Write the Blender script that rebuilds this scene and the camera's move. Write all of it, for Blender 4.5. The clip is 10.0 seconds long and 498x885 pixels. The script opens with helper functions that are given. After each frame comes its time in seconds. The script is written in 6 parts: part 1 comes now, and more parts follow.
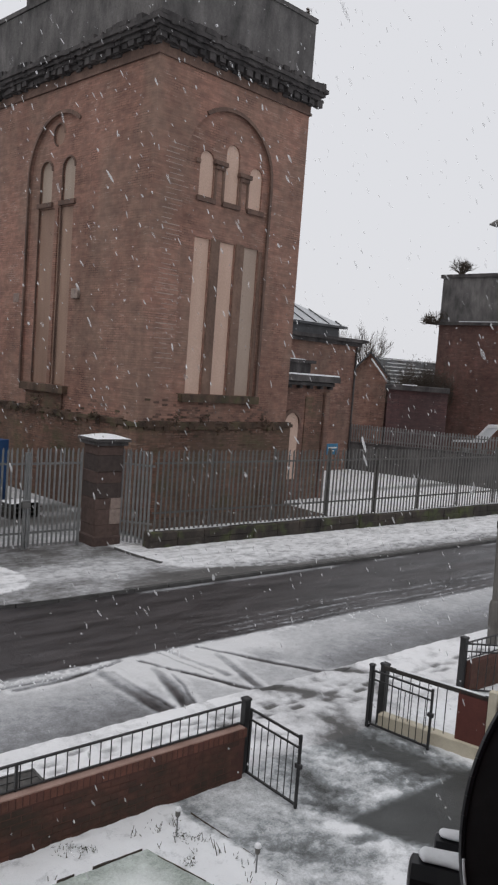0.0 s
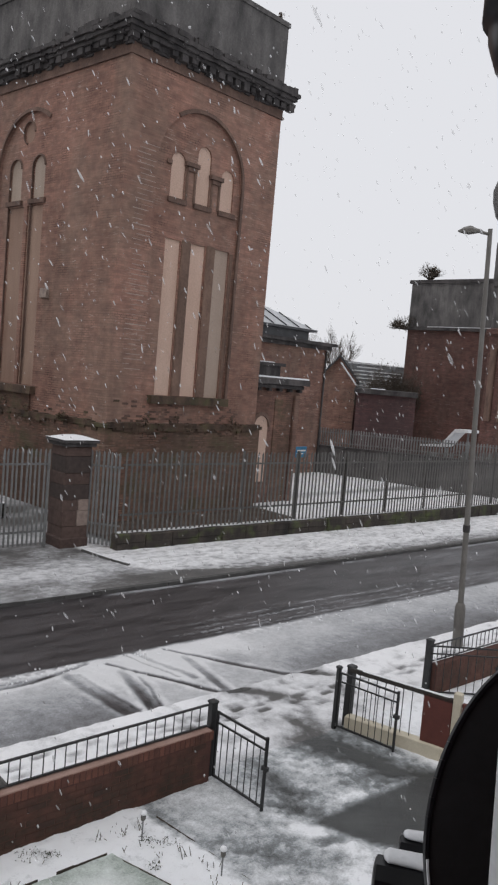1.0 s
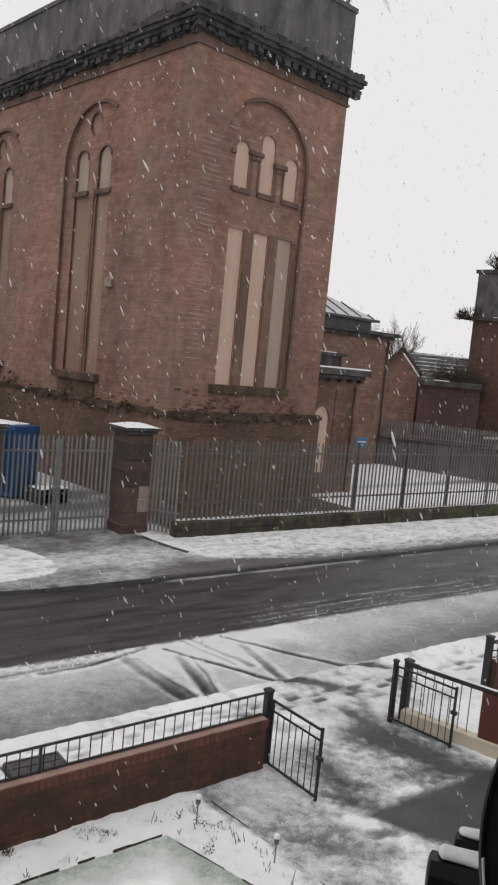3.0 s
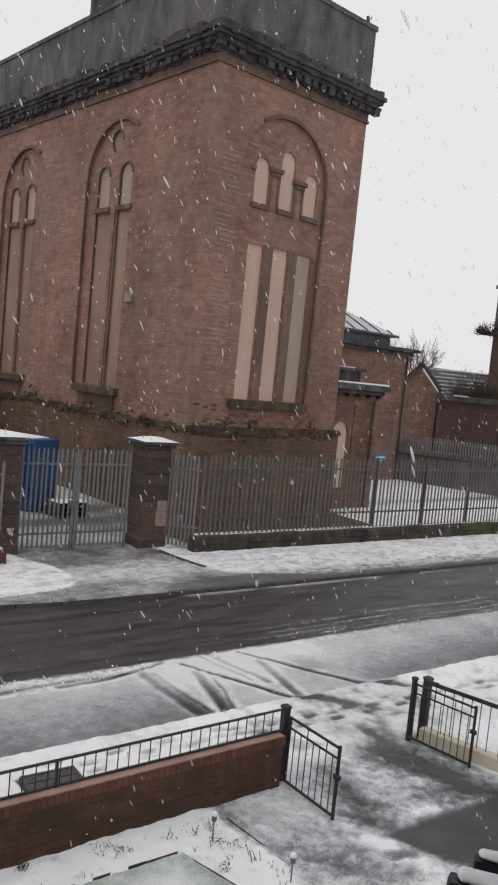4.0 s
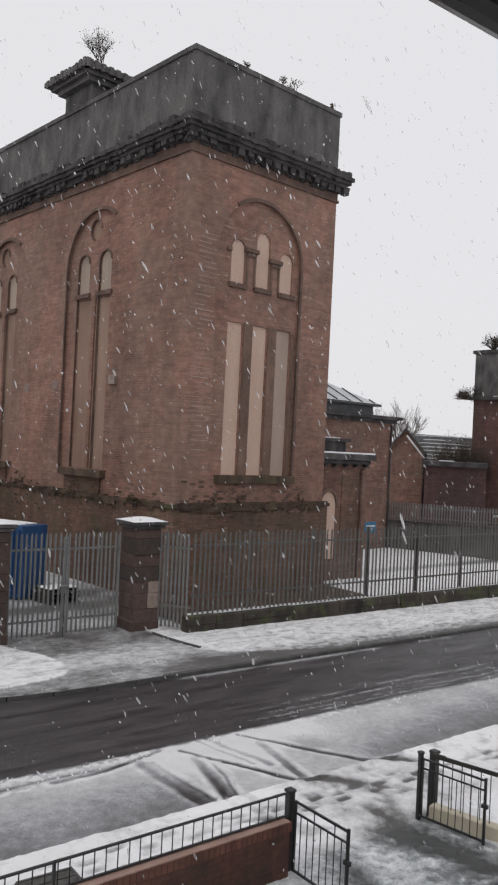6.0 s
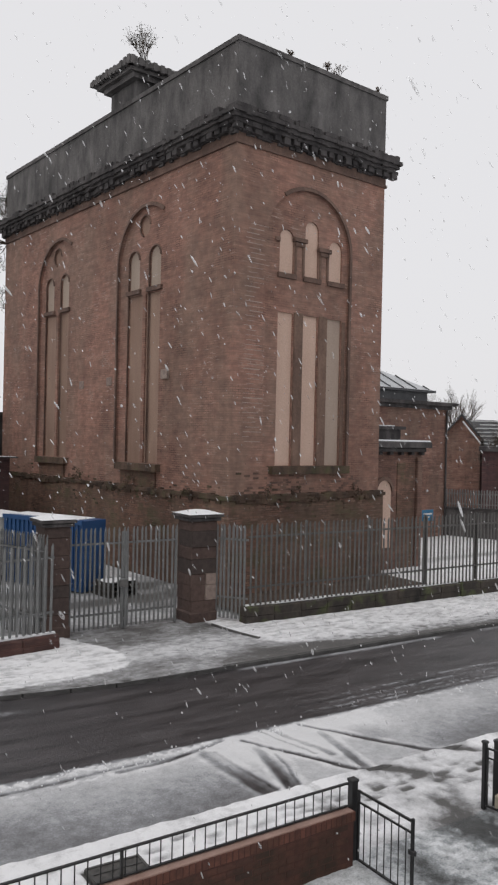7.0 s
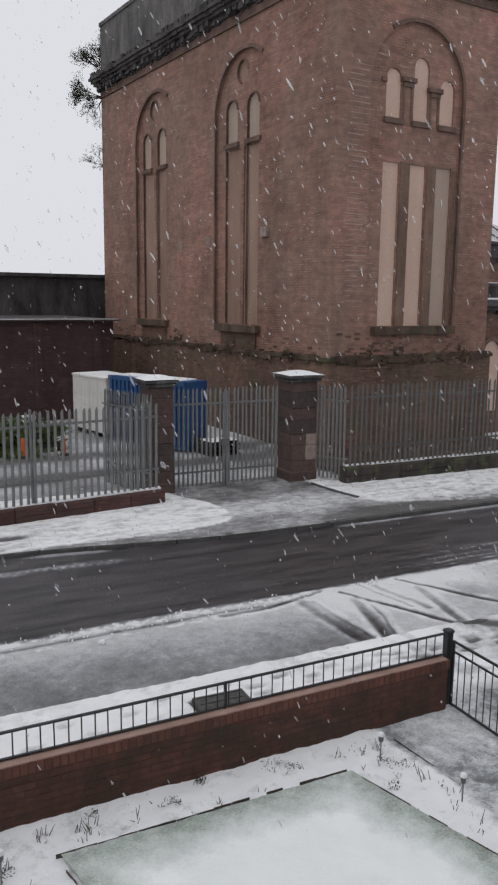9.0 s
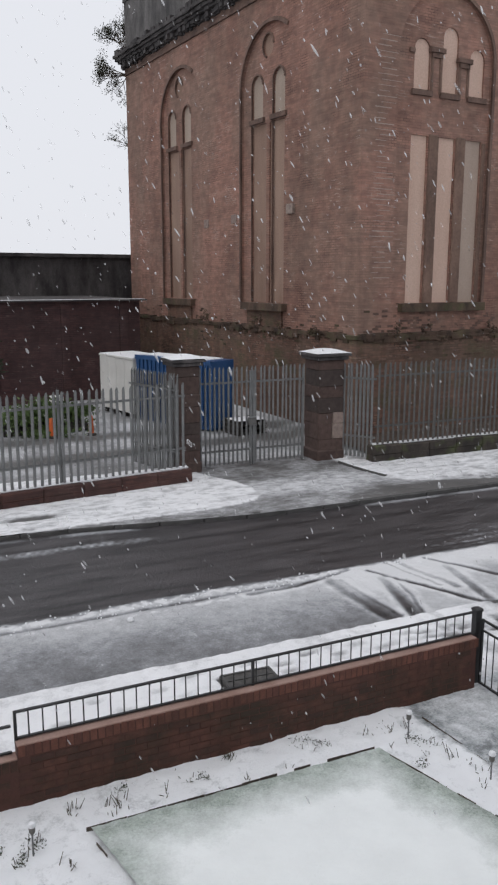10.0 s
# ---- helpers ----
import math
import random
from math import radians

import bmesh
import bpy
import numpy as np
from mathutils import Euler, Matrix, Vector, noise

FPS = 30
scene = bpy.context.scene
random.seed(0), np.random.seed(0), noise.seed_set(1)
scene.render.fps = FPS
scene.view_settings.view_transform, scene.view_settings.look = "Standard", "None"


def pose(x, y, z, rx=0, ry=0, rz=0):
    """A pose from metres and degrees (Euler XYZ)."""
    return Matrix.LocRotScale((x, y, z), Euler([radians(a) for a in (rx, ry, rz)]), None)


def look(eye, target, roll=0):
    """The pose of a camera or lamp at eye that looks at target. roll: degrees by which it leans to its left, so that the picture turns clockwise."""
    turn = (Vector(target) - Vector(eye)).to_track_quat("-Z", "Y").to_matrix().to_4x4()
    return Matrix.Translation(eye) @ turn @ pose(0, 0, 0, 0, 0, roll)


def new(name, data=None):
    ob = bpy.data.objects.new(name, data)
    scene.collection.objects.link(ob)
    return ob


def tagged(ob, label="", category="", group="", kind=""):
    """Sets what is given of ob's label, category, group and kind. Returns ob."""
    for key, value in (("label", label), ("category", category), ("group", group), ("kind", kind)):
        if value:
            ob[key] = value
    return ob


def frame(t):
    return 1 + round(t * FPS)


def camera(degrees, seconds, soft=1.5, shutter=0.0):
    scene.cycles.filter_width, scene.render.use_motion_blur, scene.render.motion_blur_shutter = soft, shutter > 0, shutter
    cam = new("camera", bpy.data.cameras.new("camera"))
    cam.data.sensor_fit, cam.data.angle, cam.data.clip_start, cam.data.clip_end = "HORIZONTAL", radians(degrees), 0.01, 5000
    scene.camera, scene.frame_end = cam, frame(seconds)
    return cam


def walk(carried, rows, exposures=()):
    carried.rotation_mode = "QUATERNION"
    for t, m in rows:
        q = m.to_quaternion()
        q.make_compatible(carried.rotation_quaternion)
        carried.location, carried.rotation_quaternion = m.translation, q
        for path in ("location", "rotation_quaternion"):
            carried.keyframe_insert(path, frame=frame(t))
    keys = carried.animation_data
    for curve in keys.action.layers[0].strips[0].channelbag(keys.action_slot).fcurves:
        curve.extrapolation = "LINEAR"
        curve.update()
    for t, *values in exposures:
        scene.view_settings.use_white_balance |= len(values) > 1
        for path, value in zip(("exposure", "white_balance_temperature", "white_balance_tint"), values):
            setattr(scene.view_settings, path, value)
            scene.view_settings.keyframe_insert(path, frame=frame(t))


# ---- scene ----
# Camera: held at an open first-floor window, turning almost on the spot.
cam = camera(34.35, 10.0, soft=2.3)
EYE = 5.0
# seconds, tilt, roll, heading, place
PATH = [
    (0.0, 84.95, -4.23, -45.10, 0.000, 0.000, 5.000),
    (0.5, 85.36, -4.60, -45.95, 0.000, 0.000, 5.000),
    (1.0, 85.29, -4.90, -47.25, 0.000, 0.000, 5.000),
    (1.5, 85.18, -5.01, -48.96, 0.000, 0.000, 5.000),
    (1.75, 85.03, -5.05, -49.58, 0.000, 0.000, 5.000),
    (2.0, 84.91, -5.06, -49.19, 0.000, 0.000, 5.000),
    (2.5, 84.48, -4.90, -46.85, 0.000, 0.000, 5.000),
    (3.0, 84.18, -5.42, -42.92, 0.000, 0.000, 5.000),
    (3.2, 83.93, -5.47, -41.90, 0.000, 0.000, 5.000),
    (4.3, 86.20, -5.48, -41.52, 0.000, 0.000, 5.000),
    (4.5, 87.27, -5.33, -41.44, 0.000, 0.000, 5.000),
    (5.0, 90.35, -4.56, -41.91, 0.000, 0.000, 5.000),
    (5.2, 90.55, -4.25, -42.53, 0.000, 0.000, 5.000),
    (6.3, 90.42, -2.12, -41.96, 0.000, 0.000, 5.000),
    (6.5, 90.25, -1.83, -41.19, 0.000, 0.000, 5.000),
    (7.0, 89.73, -1.25, -38.79, 0.000, 0.000, 5.000),
    (7.5, 88.41, -0.65, -34.61, 0.008, 0.023, 4.993),
    (8.0, 84.12, -0.39, -31.20, 0.050, 0.042, 4.947),
    (8.5, 80.85, -0.46, -31.05, 0.066, 0.047, 4.916),
    (9.0, 79.97, -0.66, -31.67, 0.066, 0.051, 4.903),
    (9.5, 79.21, -0.53, -31.66, 0.087, 0.069, 4.889),
    (10.0, 78.51, -0.05, -29.83, 0.091, 0.078, 4.879),
]
# seconds, stops, kelvin, tint
BRIGHTER = [(0.0, 0.07, 6500, 10), (1.0, 0.13, 6500, 10), (2.0, 0.23, 6650, 10), (3.0, 0.21, 6800, 10), (4.5, 0.17, 6600, 10), (5.0, 0.16, 6580, 10), (7.0, 0.15, 6650, 10),
            (7.5, 0.11, 6600, 10), (8.0, 0.07, 6550, 10), (9.0, 0.06, 6430, 10), (9.5, 0.19, 6340, 10), (10.0, 0.2, 6380, 10)]
walk(cam, [(t, pose(x, y, z, rx, ry, rz)) for t, rx, ry, rz, x, y, z in PATH], BRIGHTER)

# ---- world and light: a flat white overcast sky while it snows ----
world = bpy.data.worlds.new("overcast_sky")
scene.world = world
world.use_nodes = True
wn, wl = world.node_tree.nodes, world.node_tree.links
wn.clear()
w_out = wn.new("ShaderNodeOutputWorld")
w_bg = wn.new("ShaderNodeBackground")
w_sky = wn.new("ShaderNodeTexSky")
w_sky.sky_type = "NISHITA"
w_sky.sun_disc = False
w_sky.sun_elevation = radians(28)
w_sky.sun_rotation = radians(250)
w_sky.dust_density = 6.0
w_scale = wn.new("ShaderNodeVectorMath")
w_scale.operation = "SCALE"
w_scale.inputs["Scale"].default_value = 0.06
w_mix = wn.new("ShaderNodeMixRGB")
w_mix.inputs["Fac"].default_value = 0.93
w_mix.inputs["Color2"].default_value = (0.738, 0.744, 0.777, 1)
wl.new(w_sky.outputs["Color"], w_scale.inputs[0])
wl.new(w_scale.outputs["Vector"], w_mix.inputs["Color1"])
wl.new(w_mix.outputs["Color"], w_bg.inputs["Color"])
w_bg.inputs["Strength"].default_value = 1.0
wl.new(w_bg.outputs["Background"], w_out.inputs["Surface"])

sun_data = bpy.data.lights.new("sun", "SUN")
sun_data.energy = 0.6
sun_data.angle = radians(40)
sun_data.color = (1.0, 0.97, 0.93)
sun = new("sun", sun_data)
sun.matrix_basis = look((-14, -5, 40), (0, 0, 0))


# ---- materials ----
def material(name, rough=0.8, metal=0.0):
    m = bpy.data.materials.new(name)
    m.use_nodes = True
    n, l = m.node_tree.nodes, m.node_tree.links
    b = n["Principled BSDF"]
    b.inputs["Roughness"].default_value = rough
    b.inputs["Metallic"].default_value = metal
    return m, n, l, b


def coords(n, l, scale=(1, 1, 1), kind="Object"):
    """Texture coordinates in metres."""
    c = n.new("ShaderNodeTexCoord")
    mp = n.new("ShaderNodeMapping")
    mp.inputs["Scale"].default_value = scale
    l.new(c.outputs[kind], mp.inputs["Vector"])
    return mp.outputs["Vector"]


def noise_tex(n, l, vec, scale, detail=4.0, rough=0.55):
    t = n.new("ShaderNodeTexNoise")
    t.inputs["Scale"].default_value = scale
    t.inputs["Detail"].default_value = detail
    t.inputs["Roughness"].default_value = rough
    l.new(vec, t.inputs["Vector"])
    return t.outputs["Fac"]


def ramp(n, l, fac, stops):
    r = n.new("ShaderNodeValToRGB")
    e = r.color_ramp.elements
    while len(e) < len(stops):
        e.new(0.5)
    for el, (p, c) in zip(e, stops):
        el.position = p
        el.color = (*c, 1) if len(c) == 3 else c
    l.new(fac, r.inputs["Fac"])
    return r.outputs["Color"]


def mixed(n, l, fac, a, b, blend="MIX"):
    m = n.new("ShaderNodeMixRGB")
    m.blend_type = blend
    for sock, val in ((m.inputs["Fac"], fac), (m.inputs["Color1"], a), (m.inputs["Color2"], b)):
        if isinstance(val, (int, float)):
            sock.default_value = val
        elif isinstance(val, tuple):
            sock.default_value = (*val, 1)
        else:
            l.new(val, sock)
    return m.outputs["Color"]


def bumped(n, l, b, height, strength=0.4, distance=0.01):
    u = n.new("ShaderNodeBump")
    u.inputs["Strength"].default_value = strength
    u.inputs["Distance"].default_value = distance
    l.new(height, u.inputs["Height"])
    l.new(u.outputs["Normal"], b.inputs["Normal"])


def speckled(name, dark, light, scale=6.0, rough=0.8, metal=0.0, bump=0.3, stretch=(1, 1, 1), grain=60.0, distance=0.006):
    """Two scales of variation: broad patches and fine grain."""
    m, n, l, b = material(name, rough, metal)
    v = coords(n, l, stretch)
    broad = noise_tex(n, l, v, scale)
    fine = noise_tex(n, l, coords(n, l), grain, 3)
    c = ramp(n, l, broad, [(0.3, dark), (0.7, light)])
    c = mixed(n, l, 0.35, c, ramp(n, l, fine, [(0.25, (0.35, 0.35, 0.35)), (0.75, (1, 1, 1))]), "MULTIPLY")
    l.new(c, b.inputs["Base Color"])
    bumped(n, l, b, fine, bump, distance)
    return m


def varied(name, a, b_, c_, rough=0.85, grain=45.0, bump=0.4):
    """A piece's own shade by its random number, with grain and blotches."""
    m, n, l, b = material(name, rough)
    info = n.new("ShaderNodeObjectInfo")
    col = ramp(n, l, info.outputs["Random"], [(0.0, a), (0.5, b_), (1.0, c_)])
    v = coords(n, l)
    fine = noise_tex(n, l, v, grain, 4)
    blot = noise_tex(n, l, v, 9.0, 3)
    col = mixed(n, l, 0.6, col, ramp(n, l, blot, [(0.3, (0.45, 0.42, 0.42)), (0.65, (1, 1, 1))]), "MULTIPLY")
    col = mixed(n, l, 0.4, col, ramp(n, l, fine, [(0.3, (0.5, 0.5, 0.5)), (0.7, (1, 1, 1))]), "MULTIPLY")
    l.new(col, b.inputs["Base Color"])
    bumped(n, l, b, fine, bump, 0.005)
    return m


def stained_piece(name, a, b_, c_, damp=0.85, rough=0.85):
    """As varied, with damp algae stains that run on from one piece to the next."""
    m, n, l, b = material(name, rough)
    info = n.new("ShaderNodeObjectInfo")
    col = ramp(n, l, info.outputs["Random"], [(0.0, a), (0.5, b_), (1.0, c_)])
    v = coords(n, l)
    pos = n.new("ShaderNodeNewGeometry").outputs["Position"]
    fine = noise_tex(n, l, v, 45.0, 4)
    col = mixed(n, l, 0.4, col, ramp(n, l, fine, [(0.3, (0.5, 0.5, 0.5)), (0.7, (1.05, 1.05, 1.05))]), "MULTIPLY")
    blot = noise_tex(n, l, pos, 7.0, 5, 0.65)
    col = mixed(n, l, 0.6, col, ramp(n, l, blot, [(0.33, (0.45, 0.43, 0.42)), (0.62, (1.05, 1, 1))]), "MULTIPLY")
    algae = noise_tex(n, l, pos, 1.5, 6, 0.66)
    col = mixed(n, l, ramp(n, l, algae, [(0.44, (0, 0, 0)), (0.62, (damp, damp, damp))]), col, (0.030, 0.022, 0.013))
    l.new(col, b.inputs["Base Color"])
    bumped(n, l, b, fine, 0.4, 0.005)
    return m


def brickwork(name, red, dark, mortar, soot=0.5, streak=0.25, moss=0.0):
    """Old courses 75 mm high; blackened in patches, limewashed joints here and there."""
    m, n, l, b = material(name, 0.9)
    geo = n.new("ShaderNodeNewGeometry")
    sep = n.new("ShaderNodeSeparateXYZ")
    l.new(geo.outputs["Position"], sep.inputs["Vector"])
    add = n.new("ShaderNodeMath")
    add.operation = "ADD"
    l.new(sep.outputs["X"], add.inputs[0])
    l.new(sep.outputs["Y"], add.inputs[1])
    com = n.new("ShaderNodeCombineXYZ")
    l.new(add.outputs[0], com.inputs["X"])
    l.new(sep.outputs["Z"], com.inputs["Y"])
    br = n.new("ShaderNodeTexBrick")
    br.inputs["Scale"].default_value = 1.0
    br.inputs["Brick Width"].default_value = 0.235
    br.inputs["Row Height"].default_value = 0.077
    br.inputs["Mortar Size"].default_value = 0.011
    br.inputs["Mortar Smooth"].default_value = 0.4
    br.inputs["Bias"].default_value = -0.1
    br.inputs["Color1"].default_value = (*red, 1)
    br.inputs["Color2"].default_value = (*dark, 1)
    l.new(com.outputs["Vector"], br.inputs["Vector"])
    pos = geo.outputs["Position"]

    def stretched(x, z):
        mp = n.new("ShaderNodeMapping")
        mp.inputs["Scale"].default_value = (x, x, z)
        l.new(pos, mp.inputs["Vector"])
        return mp.outputs["Vector"]

    # joints: sound and close to the brick's colour in most places, pale where repointed, black where eroded
    patch = noise_tex(n, l, stretched(1.0, 1.6), 0.8, 6, 0.68)
    mean = tuple(0.5 * (a + b_) for a, b_ in zip(red, dark))
    lime = ramp(n, l, patch, [(0.36, tuple(0.34 * c for c in mean)), (0.47, tuple(0.85 * c for c in mean)), (0.56, tuple(1.0 * c for c in mean)), (0.66, mortar)])
    l.new(lime, br.inputs["Mortar"])
    big = noise_tex(n, l, pos, 0.28, 6, 0.62)
    col = mixed(n, l, soot, br.outputs["Color"], ramp(n, l, big, [(0.38, (0.40, 0.37, 0.36)), (0.60, (1.10, 1.05, 1.05))]), "MULTIPLY")
    # broad brown weathering over the red
    brown = noise_tex(n, l, stretched(0.55, 0.3), 1.0, 5, 0.6)
    col = mixed(n, l, ramp(n, l, brown, [(0.42, (0, 0, 0)), (0.62, (0.55, 0.55, 0.55))]), col, tuple(k * c for k, c in zip((0.78, 0.97, 0.98), mean)))
    run = noise_tex(n, l, stretched(1.6, 0.12), 1.0, 5, 0.6)
    col = mixed(n, l, streak, col, ramp(n, l, run, [(0.4, (0.35, 0.33, 0.32)), (0.6, (1, 1, 1))]), "MULTIPLY")
    mid = noise_tex(n, l, pos, 3.5, 4)
    col = mixed(n, l, 0.45, col, ramp(n, l, mid, [(0.36, (0.55, 0.50, 0.49)), (0.64, (1.12, 1.06, 1.02))]), "MULTIPLY")
    # whole courses lost to frost here and there, and thin pale dashes of mortar left standing
    rows_ = noise_tex(n, l, stretched(0.9, 9.0), 1.0, 4, 0.7)
    col = mixed(n, l, 0.55, col, ramp(n, l, rows_, [(0.36, (0.66, 0.63, 0.62)), (0.62, (1.08, 1.05, 1.03))]), "MULTIPLY")
    dash = noise_tex(n, l, stretched(2.2, 19.0), 1.0, 3, 0.6)
    where = noise_tex(n, l, pos, 0.45, 4, 0.6)
    dashes = mixed(n, l, 1.0, ramp(n, l, dash, [(0.60, (0, 0, 0)), (0.68, (1, 1, 1))]), ramp(n, l, where, [(0.45, (0, 0, 0)), (0.62, (0.6, 0.6, 0.6))]), "MULTIPLY")
    col = mixed(n, l, dashes, col, mortar)
    if moss:
        green = noise_tex(n, l, stretched(0.8, 1.3), 1.0, 6, 0.68)
        col = mixed(n, l, ramp(n, l, green, [(0.52, (0, 0, 0)), (0.68, (moss, moss, moss))]), col, (0.075, 0.07, 0.035))
    l.new(col, b.inputs["Base Color"])
    bumped(n, l, b, br.outputs["Fac"], -0.5, 0.01)
    return m


def sooty_stone(name, dark, light, green=0.0):
    """Blackened stone with rain streaks down it."""
    m, n, l, b = material(name, 0.92)
    geo = n.new("ShaderNodeNewGeometry")
    mp = n.new("ShaderNodeMapping")
    mp.inputs["Scale"].default_value = (1.5, 1.5, 0.6)
    l.new(geo.outputs["Position"], mp.inputs["Vector"])
    run = noise_tex(n, l, mp.outputs["Vector"], 1.0, 6, 0.65)
    big = noise_tex(n, l, geo.outputs["Position"], 0.7, 4)
    fine = noise_tex(n, l, geo.outputs["Position"], 14, 4)
    col = ramp(n, l, run, [(0.35, dark), (0.68, light)])
    col = mixed(n, l, 0.5, col, ramp(n, l, big, [(0.35, (0.55, 0.55, 0.55)), (0.65, (1.1, 1.1, 1.1))]), "MULTIPLY")
    col = mixed(n, l, 0.4, col, ramp(n, l, fine, [(0.35, (0.5, 0.5, 0.5)), (0.7, (1.1, 1.1, 1.1))]), "MULTIPLY")
    if green:
        moss = noise_tex(n, l, geo.outputs["Position"], 1.8, 5)
        col = mixed(n, l, ramp(n, l, moss, [(0.5, (0, 0, 0)), (0.7, (green, green, green))]), col, (0.07, 0.085, 0.03))
    l.new(col, b.inputs["Base Color"])
    bumped(n, l, b, fine, 0.5, 0.02)
    return m


def snow_over(name, dark, light, rough=0.5, base_scale=1.2, grain=40.0, slush=(0.40, 0.41, 0.43), white=(0.85, 0.855, 0.87), ragged=0.95, sharp=0.5, stretch=(1, 1, 1)):
    """A ground with a cover of snow: the mesh's own 'snow' value says how much lies there; ragged at its edges."""
    m, n, l, b = material(name, rough)
    v = coords(n, l)
    at = n.new("ShaderNodeAttribute")
    at.attribute_name = "snow"
    broad = noise_tex(n, l, coords(n, l, stretch), base_scale, 4)
    fine = noise_tex(n, l, v, grain, 3)
    ground = ramp(n, l, broad, [(0.3, dark), (0.7, light)])
    ground = mixed(n, l, 0.4, ground, ramp(n, l, fine, [(0.3, (0.45, 0.45, 0.45)), (0.7, (1, 1, 1))]), "MULTIPLY")
    rag = mixed(n, l, 0.45, noise_tex(n, l, v, 8.0, 8, 0.72), noise_tex(n, l, v, 34.0, 5, 0.7))
    off = n.new("ShaderNodeMath")
    off.operation = "MULTIPLY_ADD"
    off.inputs[1].default_value = ragged
    off.inputs[2].default_value = -0.5 * ragged
    l.new(rag, off.inputs[0])
    tot = n.new("ShaderNodeMath")
    tot.operation = "ADD"
    l.new(at.outputs["Fac"], tot.inputs[0])
    l.new(off.outputs[0], tot.inputs[1])
    wet = ramp(n, l, tot.outputs[0], [(0.27 - 0.15 * sharp, (0, 0, 0)), (0.27 + 0.15 * sharp, (1, 1, 1))])
    dry = ramp(n, l, tot.outputs[0], [(0.58 - 0.2 * sharp, (0, 0, 0)), (0.58 + 0.2 * sharp, (1, 1, 1))])
    lumps = mixed(n, l, 0.5, noise_tex(n, l, v, 5.0, 5, 0.65), noise_tex(n, l, v, 42.0, 4, 0.7))
    c = mixed(n, l, wet, ground, ramp(n, l, lumps, [(0.36, tuple(0.62 * k for k in slush)), (0.64, tuple(1.22 * k for k in slush))]))
    sn = ramp(n, l, noise_tex(n, l, v, 2.5, 4), [(0.3, tuple(0.93 * k for k in white)), (0.7, white)])
    c = mixed(n, l, dry, c, sn)
    l.new(c, b.inputs["Base Color"])
    ro = ramp(n, l, tot.outputs[0], [(0.15, (rough, rough, rough)), (0.5, (0.9, 0.9, 0.9))])
    l.new(ro, b.inputs["Roughness"])
    h = noise_tex(n, l, v, 14.0, 7, 0.72)
    bumped(n, l, b, h, 0.7, 0.03)
    return m


M_BRICK = brickwork("tower_brick", (0.378, 0.217, 0.168), (0.282, 0.169, 0.137), (0.46, 0.355, 0.30), 0.45, 0.15)
M_BRICK_FAR = brickwork("old_dark_brick", (0.105, 0.052, 0.052), (0.066, 0.038, 0.040), (0.15, 0.11, 0.105), 0.5, 0.2)
M_BRICK_DULL = brickwork("weathered_brown_brick", (0.315, 0.185, 0.144), (0.215, 0.131, 0.108), (0.43, 0.31, 0.26), 0.6, 0.3)
M_BRICK_T2 = brickwork("sooty_red_brick", (0.185, 0.094, 0.078), (0.115, 0.064, 0.057), (0.24, 0.18, 0.16), 0.5, 0.25)
M_PLINTH = brickwork("plinth_brick", (0.262, 0.153, 0.113), (0.155, 0.103, 0.079), (0.30, 0.24, 0.195), 0.6, 0.35, 0.75)
M_SOOT = sooty_stone("sooty_parapet_stone", (0.066, 0.063, 0.063), (0.185, 0.175, 0.172))
M_CORNICE = sooty_stone("black_cornice_stone", (0.034, 0.031, 0.032), (0.115, 0.105, 0.104))
M_MOULD = sooty_stone("dark_moulding", (0.105, 0.066, 0.053), (0.215, 0.136, 0.106))
M_SILL = sooty_stone("mossy_sill_stone", (0.042, 0.028, 0.020), (0.148, 0.094, 0.067), 0.5)
M_TRACERY = sooty_stone("brown_tracery_stone", (0.135, 0.085, 0.066), (0.25, 0.160, 0.122))
M_POINTING = speckled("pale_mortar", (0.30, 0.23, 0.195), (0.42, 0.34, 0.295), 2.0, 0.9)
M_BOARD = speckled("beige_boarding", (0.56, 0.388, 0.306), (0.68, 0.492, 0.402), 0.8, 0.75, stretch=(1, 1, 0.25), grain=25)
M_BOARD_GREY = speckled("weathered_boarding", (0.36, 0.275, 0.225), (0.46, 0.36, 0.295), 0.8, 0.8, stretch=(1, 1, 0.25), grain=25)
# Darker beige boarding, for the upper lights in the left wall.
M_BOARD_DARKER = speckled("darker_boarding", (0.36, 0.285, 0.23), (0.47, 0.38, 0.315), 0.8, 0.8, stretch=(1, 1, 0.25), grain=25)
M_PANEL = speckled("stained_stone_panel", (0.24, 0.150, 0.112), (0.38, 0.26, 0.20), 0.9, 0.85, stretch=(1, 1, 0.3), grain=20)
M_PILLAR = varied("pillar_stone", (0.085, 0.055, 0.047), (0.115, 0.074, 0.062), (0.065, 0.048, 0.043))
M_PILLAR_PALE = varied("pale_pillar_stone", (0.33, 0.26, 0.225), (0.30, 0.225, 0.195), (0.36, 0.29, 0.25))
M_WALLSTONE = sooty_stone("mossy_low_wall", (0.013, 0.012, 0.011), (0.072, 0.058, 0.048), 0.95)
M_REDWALL = brickwork("low_red_wall", (0.105, 0.048, 0.040), (0.065, 0.034, 0.031), (0.13, 0.09, 0.08), 0.5, 0.2)
M_GALV = speckled("galvanised_steel", (0.16, 0.165, 0.165), (0.27, 0.275, 0.275), 3.0, 0.55, 0.35, 0.1)
M_GALV_DARK = speckled("dull_galvanised_steel", (0.10, 0.098, 0.094), (0.17, 0.165, 0.16), 3.0, 0.6, 0.3, 0.1)
